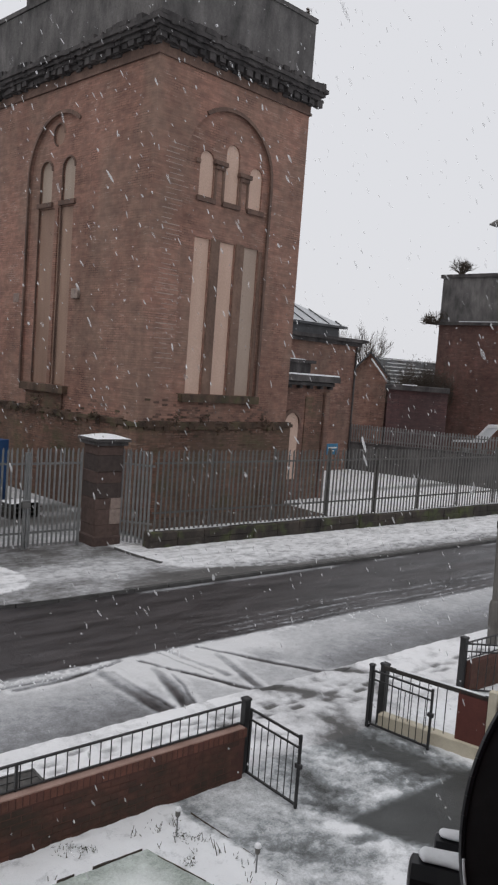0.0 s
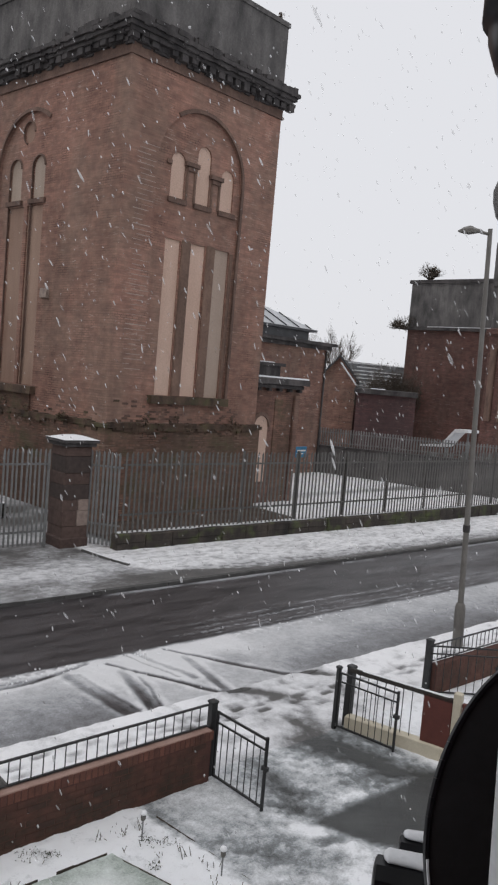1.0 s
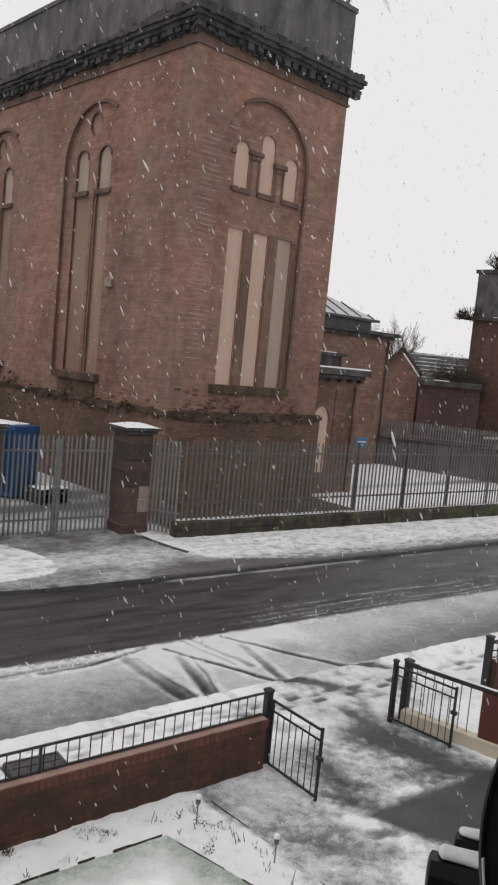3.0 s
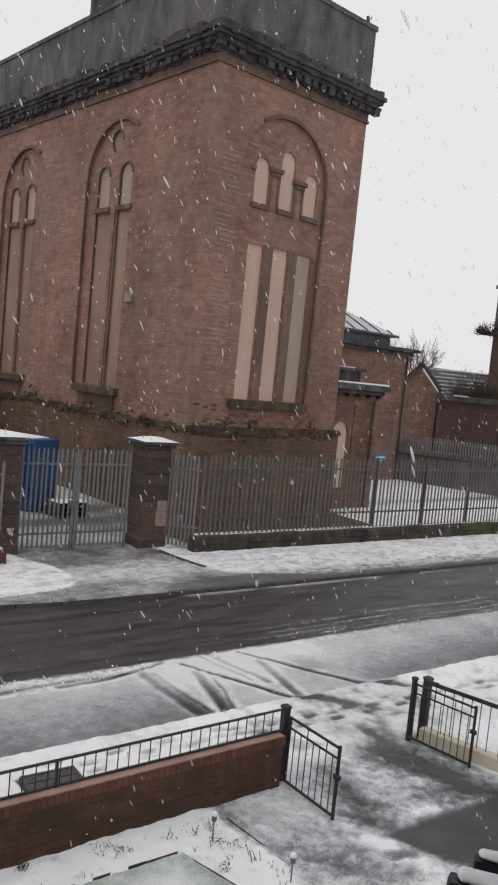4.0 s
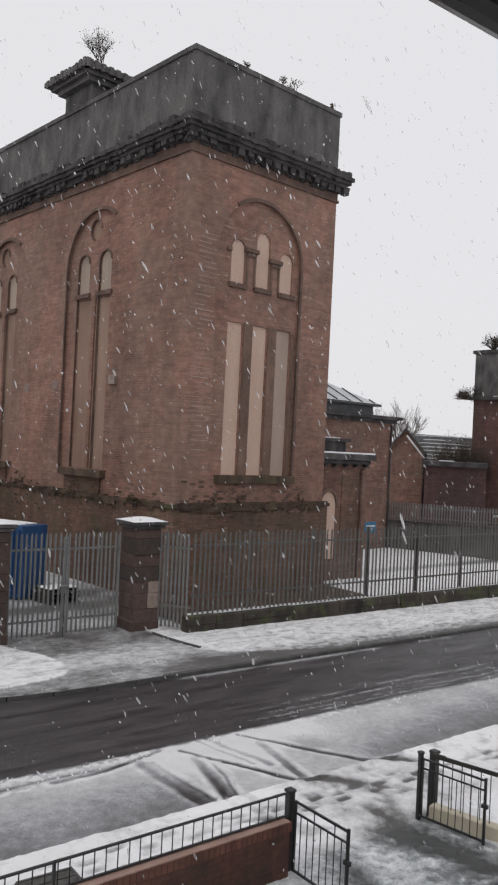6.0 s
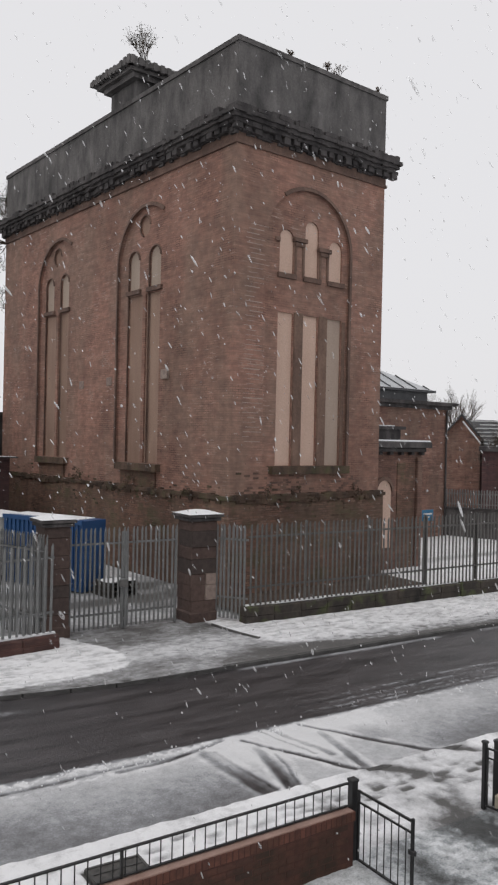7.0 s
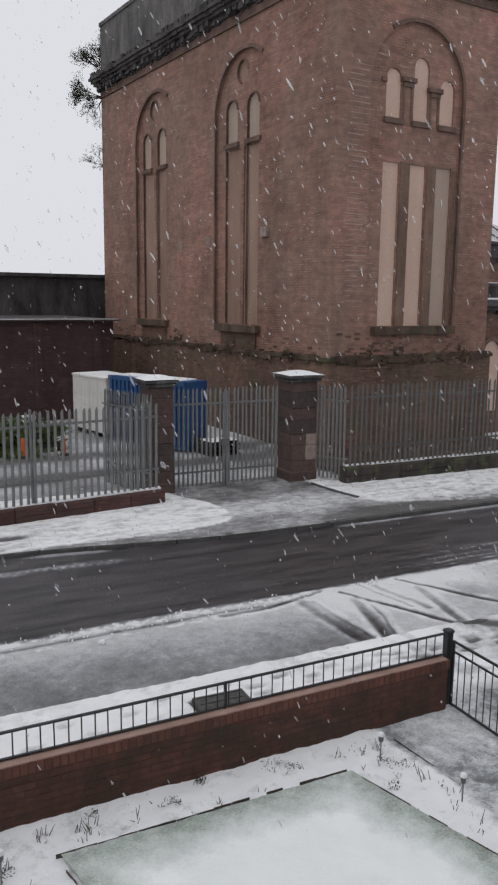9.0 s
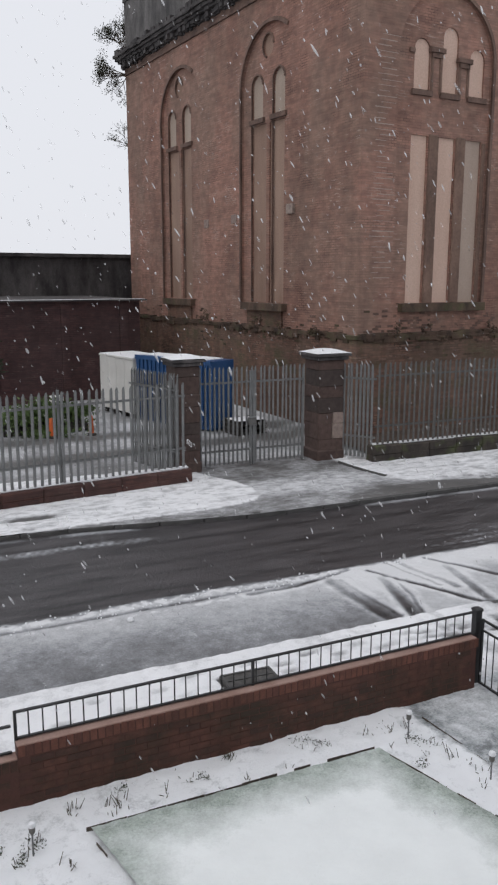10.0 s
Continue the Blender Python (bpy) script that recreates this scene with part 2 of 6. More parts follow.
M_BLACKMETAL = speckled("black_painted_iron", (0.010, 0.010, 0.011), (0.022, 0.022, 0.023), 9.0, 0.5, 0.0, 0.15)
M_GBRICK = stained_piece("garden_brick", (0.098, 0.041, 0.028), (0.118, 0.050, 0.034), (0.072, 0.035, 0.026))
# Same brick in a lighter, redder tone for the top edge, less stained.
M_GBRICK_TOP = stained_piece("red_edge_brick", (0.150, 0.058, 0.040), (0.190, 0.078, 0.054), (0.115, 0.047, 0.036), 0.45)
M_MORTAR = speckled("garden_mortar", (0.074, 0.034, 0.027), (0.108, 0.048, 0.037), 4.0, 0.95)
M_COPING = speckled("pinkish_coping", (0.26, 0.160, 0.130), (0.40, 0.275, 0.235), 3.0, 0.85)
M_CREAM = speckled("cream_masonry_paint", (0.48, 0.43, 0.33), (0.60, 0.55, 0.44), 3.0, 0.8)
M_REDPANEL = speckled("red_brown_boards", (0.085, 0.022, 0.016), (0.13, 0.035, 0.026), 3.0, 0.6)
M_BLUE = speckled("blue_container_paint", (0.012, 0.055, 0.16), (0.022, 0.085, 0.225), 1.2, 0.5)
M_WHITE = speckled("white_cabin_paint", (0.60, 0.59, 0.56), (0.72, 0.71, 0.68), 1.0, 0.6)
M_SNOW = speckled("fresh_snow", (0.77, 0.785, 0.81), (0.83, 0.84, 0.86), 3.0, 0.9, grain=25, distance=0.02)
M_SLATE = speckled("wet_slate", (0.035, 0.037, 0.042), (0.075, 0.078, 0.085), 2.0, 0.5)
M_LEADGREY = speckled("pale_roof_sheet", (0.42, 0.44, 0.46), (0.58, 0.60, 0.62), 1.2, 0.5)
M_CONCRETE = speckled("wet_kerb_stone", (0.055, 0.054, 0.053), (0.10, 0.098, 0.096), 3.0, 0.85)
M_LAMP = speckled("grey_lamp_post_paint", (0.115, 0.108, 0.100), (0.175, 0.165, 0.152), 3.0, 0.55, 0.1)
M_PLASTIC = speckled("black_plastic", (0.006, 0.006, 0.008), (0.012, 0.012, 0.015), 8.0, 0.32, 0.0, 0.05)
M_DISH = speckled("black_dish_mesh", (0.046, 0.049, 0.054), (0.064, 0.068, 0.074), 8.0, 0.5, 0.0, 0.1)
M_UPVC = speckled("white_window_plastic", (0.76, 0.76, 0.77), (0.82, 0.82, 0.83), 4.0, 0.4, 0.0, 0.02)
M_ROOM = speckled("dark_room_wall", (0.05, 0.05, 0.05), (0.07, 0.07, 0.07), 2.0, 0.9)
M_TWIG = speckled("winter_twig", (0.055, 0.042, 0.033), (0.11, 0.09, 0.072), 6.0, 0.9)
M_LEAF = speckled("dull_evergreen", (0.022, 0.030, 0.016), (0.055, 0.065, 0.038), 8.0, 0.8)
M_HEDGE = speckled("green_shrub", (0.042, 0.080, 0.020), (0.10, 0.155, 0.040), 8.0, 0.7)
M_STALK = speckled("dead_stalk", (0.05, 0.045, 0.03), (0.12, 0.10, 0.07), 8.0, 0.9)
M_ORANGE = speckled("orange_plastic", (0.55, 0.10, 0.02), (0.65, 0.14, 0.03), 6.0, 0.5)
M_SIGN = speckled("blue_sign", (0.02, 0.13, 0.25), (0.03, 0.18, 0.32), 6.0, 0.5)
M_DARKJUNK = speckled("dark_timber", (0.02, 0.018, 0.016), (0.05, 0.045, 0.04), 4.0, 0.85)
M_IRONLID = speckled("worn_iron", (0.035, 0.033, 0.031), (0.10, 0.095, 0.092), 12.0, 0.7, 0.1)
M_ROAD = snow_over("wet_asphalt_and_slush", (0.013, 0.0123, 0.0135), (0.092, 0.085, 0.089), 0.34, 1.7, 55.0, slush=(0.295, 0.303, 0.320), white=(0.66, 0.665, 0.68), ragged=0.72, sharp=0.95, stretch=(0.35, 2.3, 1))
M_PAVE = snow_over("snowy_paving", (0.085, 0.083, 0.082), (0.13, 0.127, 0.125), 0.6, 1.5, 40.0, slush=(0.42, 0.425, 0.44), white=(0.80, 0.805, 0.825), ragged=0.8, sharp=1.0)
M_GARDEN = snow_over("snowy_garden_path", (0.036, 0.039, 0.040), (0.076, 0.080, 0.080), 0.4, 1.5, 40.0, slush=(0.285, 0.305, 0.318), white=(0.80, 0.815, 0.84), ragged=1.1, sharp=1.0)
M_LAWN = snow_over("snowy_lawn", (0.05, 0.075, 0.035), (0.085, 0.11, 0.06), 0.8, 2.0, 60.0, slush=(0.42, 0.47, 0.44), white=(0.84, 0.87, 0.87), ragged=0.45, sharp=1.0)
M_SOIL = snow_over("damp_earth", (0.040, 0.026, 0.019), (0.10, 0.066, 0.048), 0.85, 2.0, 40.0, ragged=0.7)
M_GROUND = speckled("snowy_ground", (0.45, 0.46, 0.47), (0.72, 0.73, 0.75), 0.15, 0.9)


# ---- mesh helpers ----
class Build:
    """Collects vertices and faces of one mesh."""

    def __init__(self):
        self.v, self.f = [], []

    def add(self, verts, faces):
        o = len(self.v)
        self.v += [tuple(p) for p in verts]
        self.f += [tuple(i + o for i in q) for q in faces]
        return self

    def box(self, x0, x1, y0, y1, z0, z1):
        p = [(x, y, z) for z in (z0, z1) for x, y in ((x0, y0), (x1, y0), (x1, y1), (x0, y1))]
        return self.add(p, [(3, 2, 1, 0), (4, 5, 6, 7), (0, 1, 5, 4), (1, 2, 6, 5), (2, 3, 7, 6), (3, 0, 4, 7)])

    def chamfered(self, x0, x1, y0, y1, z0, z1, b=0.01):
        """A box with its upright and top edges cut back."""
        ring = lambda k, z: [(x0 + k, y0, z), (x1 - k, y0, z), (x1, y0 + k, z), (x1, y1 - k, z), (x1 - k, y1, z), (x0 + k, y1, z), (x0, y1 - k, z), (x0, y0 + k, z)]
        top = [(min(max(x, x0 + b), x1 - b), min(max(y, y0 + b), y1 - b), z1) for x, y, _ in ring(b * 1.6, z1)]
        p = ring(b, z0) + ring(b, z1 - b) + top
        f = [tuple(range(7, -1, -1)), tuple(range(16, 24))]
        for r in (0, 8):
            f += [(r + i, r + (i + 1) % 8, r + 8 + (i + 1) % 8, r + 8 + i) for i in range(8)]
        return self.add(p, f)

    def tube(self, a, b, ra, rb=None, n=8):
        rb = ra if rb is None else rb
        a, b = Vector(a), Vector(b)
        q = (b - a).to_track_quat("Z", "Y")
        p = [c + q @ Vector((r * math.cos(2 * math.pi * i / n), r * math.sin(2 * math.pi * i / n), 0)) for c, r in ((a, ra), (b, rb)) for i in range(n)]
        return self.add(p, [(i, (i + 1) % n, n + (i + 1) % n, n + i) for i in range(n)] + [tuple(range(n - 1, -1, -1)), tuple(range(n, 2 * n))])

    def capsule(self, a, b, ra, rb, n=24, blunt=0.5, flat=1.0, rough=0.0, seed=1):
        """A rounded body along a line; blunt is the share of the radius that rounds its ends."""
        a, b = Vector(a), Vector(b)
        q = (b - a).to_track_quat("Z", "Y")
        rr = random.Random(seed)
        ln = (b - a).length
        prof = [(math.sin(x * math.pi / 12), -ra * blunt * math.cos(x * math.pi / 12)) for x in range(1, 7)]
        prof = [(ra * s_, z) for s_, z in prof] + [(ra + (rb - ra) * k / 5, ln * k / 5) for k in range(1, 6)] + [(rb * math.cos(x * math.pi / 12), ln + rb * blunt * math.sin(x * math.pi / 12)) for x in range(1, 6)]
        p = []
        for r, z in prof:
            w = 1 + rough * rr.uniform(-1, 1)
            for i in range(n):
                x = q @ Vector((r * w * math.cos(2 * math.pi * i / n), r * w * math.sin(2 * math.pi * i / n), z))
                p.append(a + Vector((x.x, x.y, x.z * flat)))
        k = len(prof)
        f = [(j * n + i, j * n + (i + 1) % n, (j + 1) * n + (i + 1) % n, (j + 1) * n + i) for j in range(k - 1) for i in range(n)]
        return self.add(p, f + [tuple(range(n - 1, -1, -1)), tuple(range((k - 1) * n, k * n))])

    def lathe(self, profile, n=24, centre=(0, 0)):
        """Turns (radius, height) pairs round the upright through the centre."""
        k = len(profile)
        p = [(centre[0] + r * math.cos(2 * math.pi * i / n), centre[1] + r * math.sin(2 * math.pi * i / n), z) for r, z in profile for i in range(n)]
        f = [(j * n + i, j * n + (i + 1) % n, (j + 1) * n + (i + 1) % n, (j + 1) * n + i) for j in range(k - 1) for i in range(n)]
        return self.add(p, f + [tuple(range(n - 1, -1, -1)), tuple(range((k - 1) * n, k * n))])

    def mesh(self, name, smooth=False):
        me = bpy.data.meshes.new(name)
        me.from_pydata(self.v, [], self.f)
        me.validate()
        bm = bmesh.new()
        bm.from_mesh(me)
        bmesh.ops.recalc_face_normals(bm, faces=bm.faces)
        bm.to_mesh(me)
        bm.free()
        if smooth:
            me.shade_smooth()
        return me


def part(name, b, mat, parent=None, label="", at=None, smooth=False):
    """Links a Build (or a mesh) as one object, under a thing if one is given."""
    me = b.mesh(name, smooth) if isinstance(b, Build) else b
    if mat and not me.materials:
        me.materials.append(mat)
    ob = new(name, me)
    ob.parent = parent
    if at is not None:
        ob.matrix_basis = at
    return tagged(ob, label)


def thing(name, label, category, at=None, group="", kind=""):
    """An empty at a thing's base, for its parts."""
    ob = new(name)
    ob.empty_display_size = 0.2
    if at is not None:
        ob.matrix_basis = at
    return tagged(ob, label, category, group, kind)


# The street runs at a slight angle to the tower; u along it, v across it from the house.
STREET = pose(0, 0, 0, 0, 0, -5.5)


def street(u, v, z=0.0, turn=0.0):
    return STREET @ pose(u, v, z, 0, 0, turn)


def arch(cx, half, z0, spring, rise, n=16):
    """Outline of a round-headed opening, anticlockwise from bottom left."""
    head = [(cx + half * math.cos(math.pi * i / n), spring + rise * math.sin(math.pi * i / n)) for i in range(n + 1)]
    return [(cx - half, z0), (cx + half, z0)] + head


def pierced(loops, depth, place):
    """A slab of given depth with holes: first loop outside, others openings. place maps (a, z, d) to the world."""
    bm = bmesh.new()
    edges = []
    for lp in loops:
        vs = [bm.verts.new((a, 0, z)) for a, z in lp]
        edges += [bm.edges.new((vs[i], vs[(i + 1) % len(vs)])) for i in range(len(vs))]
    bmesh.ops.triangle_fill(bm, use_beauty=True, use_dissolve=False, edges=edges)
    ext = bmesh.ops.extrude_face_region(bm, geom=bm.faces[:])
    for g in ext["geom"]:
        if isinstance(g, bmesh.types.BMVert):
            g.co.y += depth
    for v in bm.verts:
        v.co = place(v.co.x, v.co.z, v.co.y)
    bmesh.ops.recalc_face_normals(bm, faces=bm.faces)
    me = bpy.data.meshes.new("pierced")
    bm.to_mesh(me)
    bm.free()
    return me


def band(outline, width, proud, place, closed=False):
    """A moulding that follows an outline, width outward of it, standing proud of the wall."""
    b = Build()
    pts = [Vector(p) for p in outline]
    n = len(pts)
    nor = []
    for i in range(n):
        a, c = pts[max(i - 1, 0)], pts[min(i + 1, n - 1)]
        if closed:
            a, c = pts[i - 1], pts[(i + 1) % n]
        d = (c - a).normalized()
        nor.append(Vector((d.y, -d.x)))
    v = []
    for p, m in zip(pts, nor):
        q = p + m * width
        v += [place(p.x, p.y, 0.02), place(p.x, p.y, -proud), place(q.x, q.y, -proud * 0.6), place(q.x, q.y, 0.02)]
    f = []
    for i in range(n if closed else n - 1):
        j = (i + 1) % n
        f += [(4 * i + k, 4 * i + (k + 1) % 4, 4 * j + (k + 1) % 4, 4 * j + k) for k in range(4)]
    if not closed:
        f += [(0, 1, 2, 3), tuple(4 * (n - 1) + k for k in (3, 2, 1, 0))]
    return b.add(v, f)


# ---- value noise for lying snow ----
def lattice(ix, iy, seed):
    h = (ix.astype(np.int64) * 374761393 + iy.astype(np.int64) * 668265263 + seed * 982451653) & 0x7FFFFFFF
    h = ((h ^ (h >> 13)) * 1274126177) & 0x7FFFFFFF
    return ((h ^ (h >> 16)) & 0xFFFF) / 65535.0


def vnoise(x, y, scale, seed=0, octaves=3):
    tot, amp, norm = 0.0, 1.0, 0.0
    for o in range(octaves):
        X, Y = x * scale * 2 ** o, y * scale * 2 ** o
        ix, iy = np.floor(X), np.floor(Y)
        fx, fy = X - ix, Y - iy
        fx, fy = fx * fx * (3 - 2 * fx), fy * fy * (3 - 2 * fy)
        a = lattice(ix, iy, seed + o) * (1 - fx) + lattice(ix + 1, iy, seed + o) * fx
        b = lattice(ix, iy + 1, seed + o) * (1 - fx) + lattice(ix + 1, iy + 1, seed + o) * fx
        tot, norm, amp = tot + amp * (a * (1 - fy) + b * fy), norm + amp, amp * 0.55
    return tot / norm


def step(x, a, b):
    t = np.clip((x - a) / (b - a), 0, 1)
    return t * t * (3 - 2 * t)


def away(u, v, line):
    """Distance from a bent line."""
    best = np.full(np.shape(u), 1e9)
    for (x0, y0), (x1, y1) in zip(line, line[1:]):
        dx, dy = x1 - x0, y1 - y0
        t = np.clip(((u - x0) * dx + (v - y0) * dy) / (dx * dx + dy * dy), 0, 1)
        best = np.minimum(best, np.hypot(u - x0 - t * dx, v - y0 - t * dy))
    return best


def bend(u, v):
    """The far kerb swings back a little towards one end of the street."""
    return 0.6 * (1 - step(u, 2.2, 7.5)) * np.exp(-((v - 14.85) / 1.2) ** 2)


def sheet(name, us, vs, z, cover, mat, thick=0.03, rough=0.012, label="", category="", kind="structure"):
    """A sheet of ground in street coordinates whose lying snow has thickness."""
    U, V = np.meshgrid(us, vs)
    s = np.clip(cover(U, V), 0, 1)
    Z = z + s * thick + (vnoise(U, V, 5.0, 7) - 0.5) * rough * (0.3 + s)
    nu, nv = len(us), len(vs)
    idx = np.arange(nu * nv).reshape(nv, nu)
    faces = np.stack([idx[:-1, :-1], idx[:-1, 1:], idx[1:, 1:], idx[1:, :-1]], -1).reshape(-1, 4)
    me = bpy.data.meshes.new(name)
    me.from_pydata(np.stack([U, V + bend(U, V), Z], -1).reshape(-1, 3).tolist(), [], faces.tolist())
    at = me.attributes.new("snow", "FLOAT", "POINT")
    at.data.foreach_set("value", s.reshape(-1).astype(np.float32))
    me.shade_smooth()
    me.materials.append(mat)
    ob = new(name, me)
    ob.matrix_basis = STREET
    return tagged(ob, label, category, "", kind)


def spans(*runs):
    """Grid lines: runs of (start, end, step)."""
    return np.unique(np.round(np.concatenate([np.arange(a, b, s) for a, b, s in runs] + [[runs[-1][1]]]), 4))


# ==== the ground ====
g = Build()
g.add([(-400, -400, -0.3), (900, -400, -0.3), (900, 900, -0.3), (-400, 900, -0.3)], [(0, 1, 2, 3)])
tagged(part("ground", g, M_GROUND), "snow-dusted ground reaching to the horizon", "ground", "", "structure")

KERB_NEAR, KERB_FAR, FENCE = 9.2, 14.85, 18.0
TRACKS = [  # line, width, depth
    ([(7.34, 11.19), (7.81, 10.27), (8.26, 9.33), (8.78, 8.96), (9.18, 8.35)], 0.055, 0.34),
    ([(8.62, 11.32), (9.11, 10.49), (9.76, 9.39), (10.42, 8.84)], 0.055, 0.30),
    ([(6.53, 11.01), (6.56, 10.3), (6.62, 9.6), (6.66, 9.22)], 0.12, 0.16),
    ([(6.70, 11.0), (6.72, 10.3), (6.80, 9.4)], 0.04, 0.16),
    ([(7.38, 10.78), (7.22, 10.04), (6.97, 9.22)], 0.11, 0.22),
    ([(7.56, 10.7), (7.40, 10.0), (7.12, 9.25)], 0.035, 0.18),
    ([(8.05, 11.48), (8.12, 10.76), (8.30, 10.02)], 0.07, 0.14),
    ([(7.85, 11.45), (7.93, 10.8), (8.08, 10.15)], 0.035, 0.16),
    ([(8.72, 10.85), (8.58, 10.11), (8.40, 9.25)], 0.08, 0.16),
    ([(5.05, 11.06), (5.87, 11.07), (7.04, 11.35)], 0.05, 0.2),
]


def road_cover(u, v):
    wob = (vnoise(u, v, 0.5, 3) - 0.5) * 0.5
    lane = 1 - step(v + wob * 0.5, 11.30, 11.62)
    mid = np.exp(-((v - 10.2 - 0.1 * np.sin(u * 0.4)) / 0.62) ** 2) * (1 - 0.62 * step(u, 4.2, 7.5)) * (0.75 + 0.5 * vnoise(u, v, 0.35, 9))
    s = lane * (0.32 + 0.29 * step(v, 9.3, 10.9) - 0.10 * mid + 0.18 * (vnoise(u, v, 1.3, 4) - 0.5) + 0.24 * step(u, 6.2, 7.2) * (1 - step(u, 9.3, 11)))
    ridge = np.exp(-((v + wob * 0.4 - 11.33) / 0.16) ** 2)
    s = np.maximum(s, ridge * (0.0 + 0.5 * vnoise(u, v, 3.5, 5) + 1.05 * vnoise(u, v, 11.0, 6, 2)) * (1 - 0.5 * step(u, 9, 15)))
    bank = np.exp(-((v + wob * 0.4 - 11.02) / 0.09) ** 2) * (1 - step(u, 5.8, 7.2))
    s = np.maximum(s, bank * (-0.05 + 0.5 * vnoise(u, v, 4.0, 25) + 0.8 * vnoise(u, v, 12.0, 26, 2)))
    groove = np.exp(-((v + wob * 0.4 - 11.17) / 0.045) ** 2) * (1 - step(u, 5.5, 7.0)) * (0.6 + 0.8 * vnoise(u, v, 5.0, 27))
    s = s - 0.34 * groove
    s = s - 0.08 * lane * step(u, 9.5, 14) * (0.5 + vnoise(u, v, 0.8, 12))
    for line, w, deep in TRACKS:
        near = away(u + 0.05 * (vnoise(u, v, 3.0, 20) - 0.5), v, line)
        fade = 0.55 + 0.8 * vnoise(u, v, 1.5, 19) + 0.35 * (1 - step(v, 9.2, 10.2))
        s = s - (1.9 * deep * np.exp(-(near / w) ** 4) * fade - 0.26 * np.exp(-((near - w - 0.07) / 0.05) ** 2) * vnoise(u, v, 4.0, 18)) * lane
    s = s - 0.3 * np.exp(-(np.hypot(u - 9.4, (v - 10.4)) / 0.42) ** 2)
    far = np.exp(-((v - 14.72) / 0.10) ** 2) * 0.42 * step(vnoise(u, v, 0.6, 15), 0.35, 0.6)
    rut = np.exp(-((v + 0.05 * np.sin(u) - 14.1) / 0.13) ** 2) * (1 - step(u, 3.8, 5.4)) * (0.30 + 0.16 * np.sin(u * 38) * np.sin(v * 30) + 0.5 * (vnoise(u, v, 6.0, 22) - 0.5))
    for k, c in enumerate((11.62, 11.80, 12.05, 12.32)):
        line = np.exp(-((v + wob * 0.5 - c - 0.03 * np.sin(u * 0.7 + k)) / 0.06) ** 2)
        s = np.maximum(s, line * step(u, 7.5, 11.5) * (-0.32 + 0.4 * vnoise(u, v, 0.8, 90 + k) + 0.75 * vnoise(u, v, 15.0, 95 + k, 2)))
    thin = 0.0 + 0.13 * vnoise(u * 0.35, v * 2.2, 0.9, 21) + 0.12 * step(u, 12, 22)
    return np.maximum(np.maximum(s, far), np.maximum(rut, thin * (1 - lane)))


sheet("road", spans((-40, -3, 1.0), (-3, -0.5, 0.1), (-0.5, 11, 0.032), (11, 17, 0.05), (17, 26, 0.1), (26, 90, 1.0)), spans((KERB_NEAR, 11.8, 0.03), (11.8, KERB_FAR, 0.06)), -0.05, road_cover, M_ROAD, 0.035, 0.02,
      "wet asphalt road with slushy snow and tyre tracks", "road")


def garden_cover(u, v):
    s = 0.44 + 0.5 * (vnoise(u + 0.5 * v, v * 0.6, 1.1, 61) - 0.5) + 0.42 * (vnoise(u + 0.7 * v, v * 0.7, 4.0, 62) - 0.5) + 0.4 * (vnoise(u, v, 13.0, 64) - 0.5)
    # wheels turn in through the gate and leave it wet; it is whitest between them and the bed
    turn = away(u + 0.25 * (vnoise(u, v, 1.5, 67) - 0.5), v, ((8.35, 7.6), (8.35, 6.8), (8.55, 6.1), (8.8, 5.5)))
    s = s - 0.42 * np.exp(-(turn / 0.5) ** 2) * (0.65 + 0.7 * vnoise(u * 2, v * 0.7, 2.0, 68))
    s = s - 0.2 * np.exp(-(away(u, v, ((7.2, 7.3), (6.95, 6.6), (6.7, 6.0))) / 0.22) ** 2)
    s = s + 0.34 * np.exp(-(away(u, v, ((6.55, 5.75), (6.72, 5.05), (6.3, 4.7))) / 0.2) ** 2)
    s = s + 0.25 * np.exp(-(away(u, v, ((7.15, 5.93), (7.7, 5.9))) / 0.07) ** 2)
    s = s - 0.5 * np.exp(-((u - 6.6) / 0.2) ** 4 - ((v - 5.42 + 0.4 * (u - 6.6)) / 0.09) ** 4)
    bed = 1 - step(u + 0.06 * np.sin(v * 3), 5.22, 5.34)
    s = s * (1 - bed) + bed * (0.82 + 0.3 * (vnoise(u, v, 3, 63) - 0.5) + 0.4 * (vnoise(u, v, 11, 65) - 0.5))
    path = step(v, 6.1, 6.5) * step(u, 5.3, 5.6) * (1 - step(u, 6.4, 6.9))
    s = s * (1 - 0.55 * path) + path * 0.36
    bare = step(u + 0.5 * (v - 5.4) + 0.12 * (vnoise(u, v, 3, 69) - 0.5), 6.78, 7.02) * (1 - step(v + 0.02 * (u - 7), 5.72, 5.84))
    s = s * (1 - 0.92 * bare)
    side = step(u, 9.0, 9.2)
    s = s * (1 - side) + side * (0.75 + 0.3 * (vnoise(u, v, 2, 66) - 0.5))
    return s


PRINTS = []
rq = random.Random(21)
for row, (u0, v0, du, dv) in enumerate(((1.2, 8.25, 0.36, 0.012), (2.0, 8.75, 0.40, -0.01), (6.3, 8.6, 0.34, -0.02), (9.3, 8.2, 0.36, 0.02), (7.6, 7.2, 0.06, -0.3))):
    for k in range(22 if row < 4 else 7):
        PRINTS.append((u0 + du * k + rq.uniform(-0.05, 0.05), v0 + dv * k + (0.09 if k % 2 else -0.09) + rq.uniform(-0.03, 0.03), rq.uniform(0.35, 0.8)))


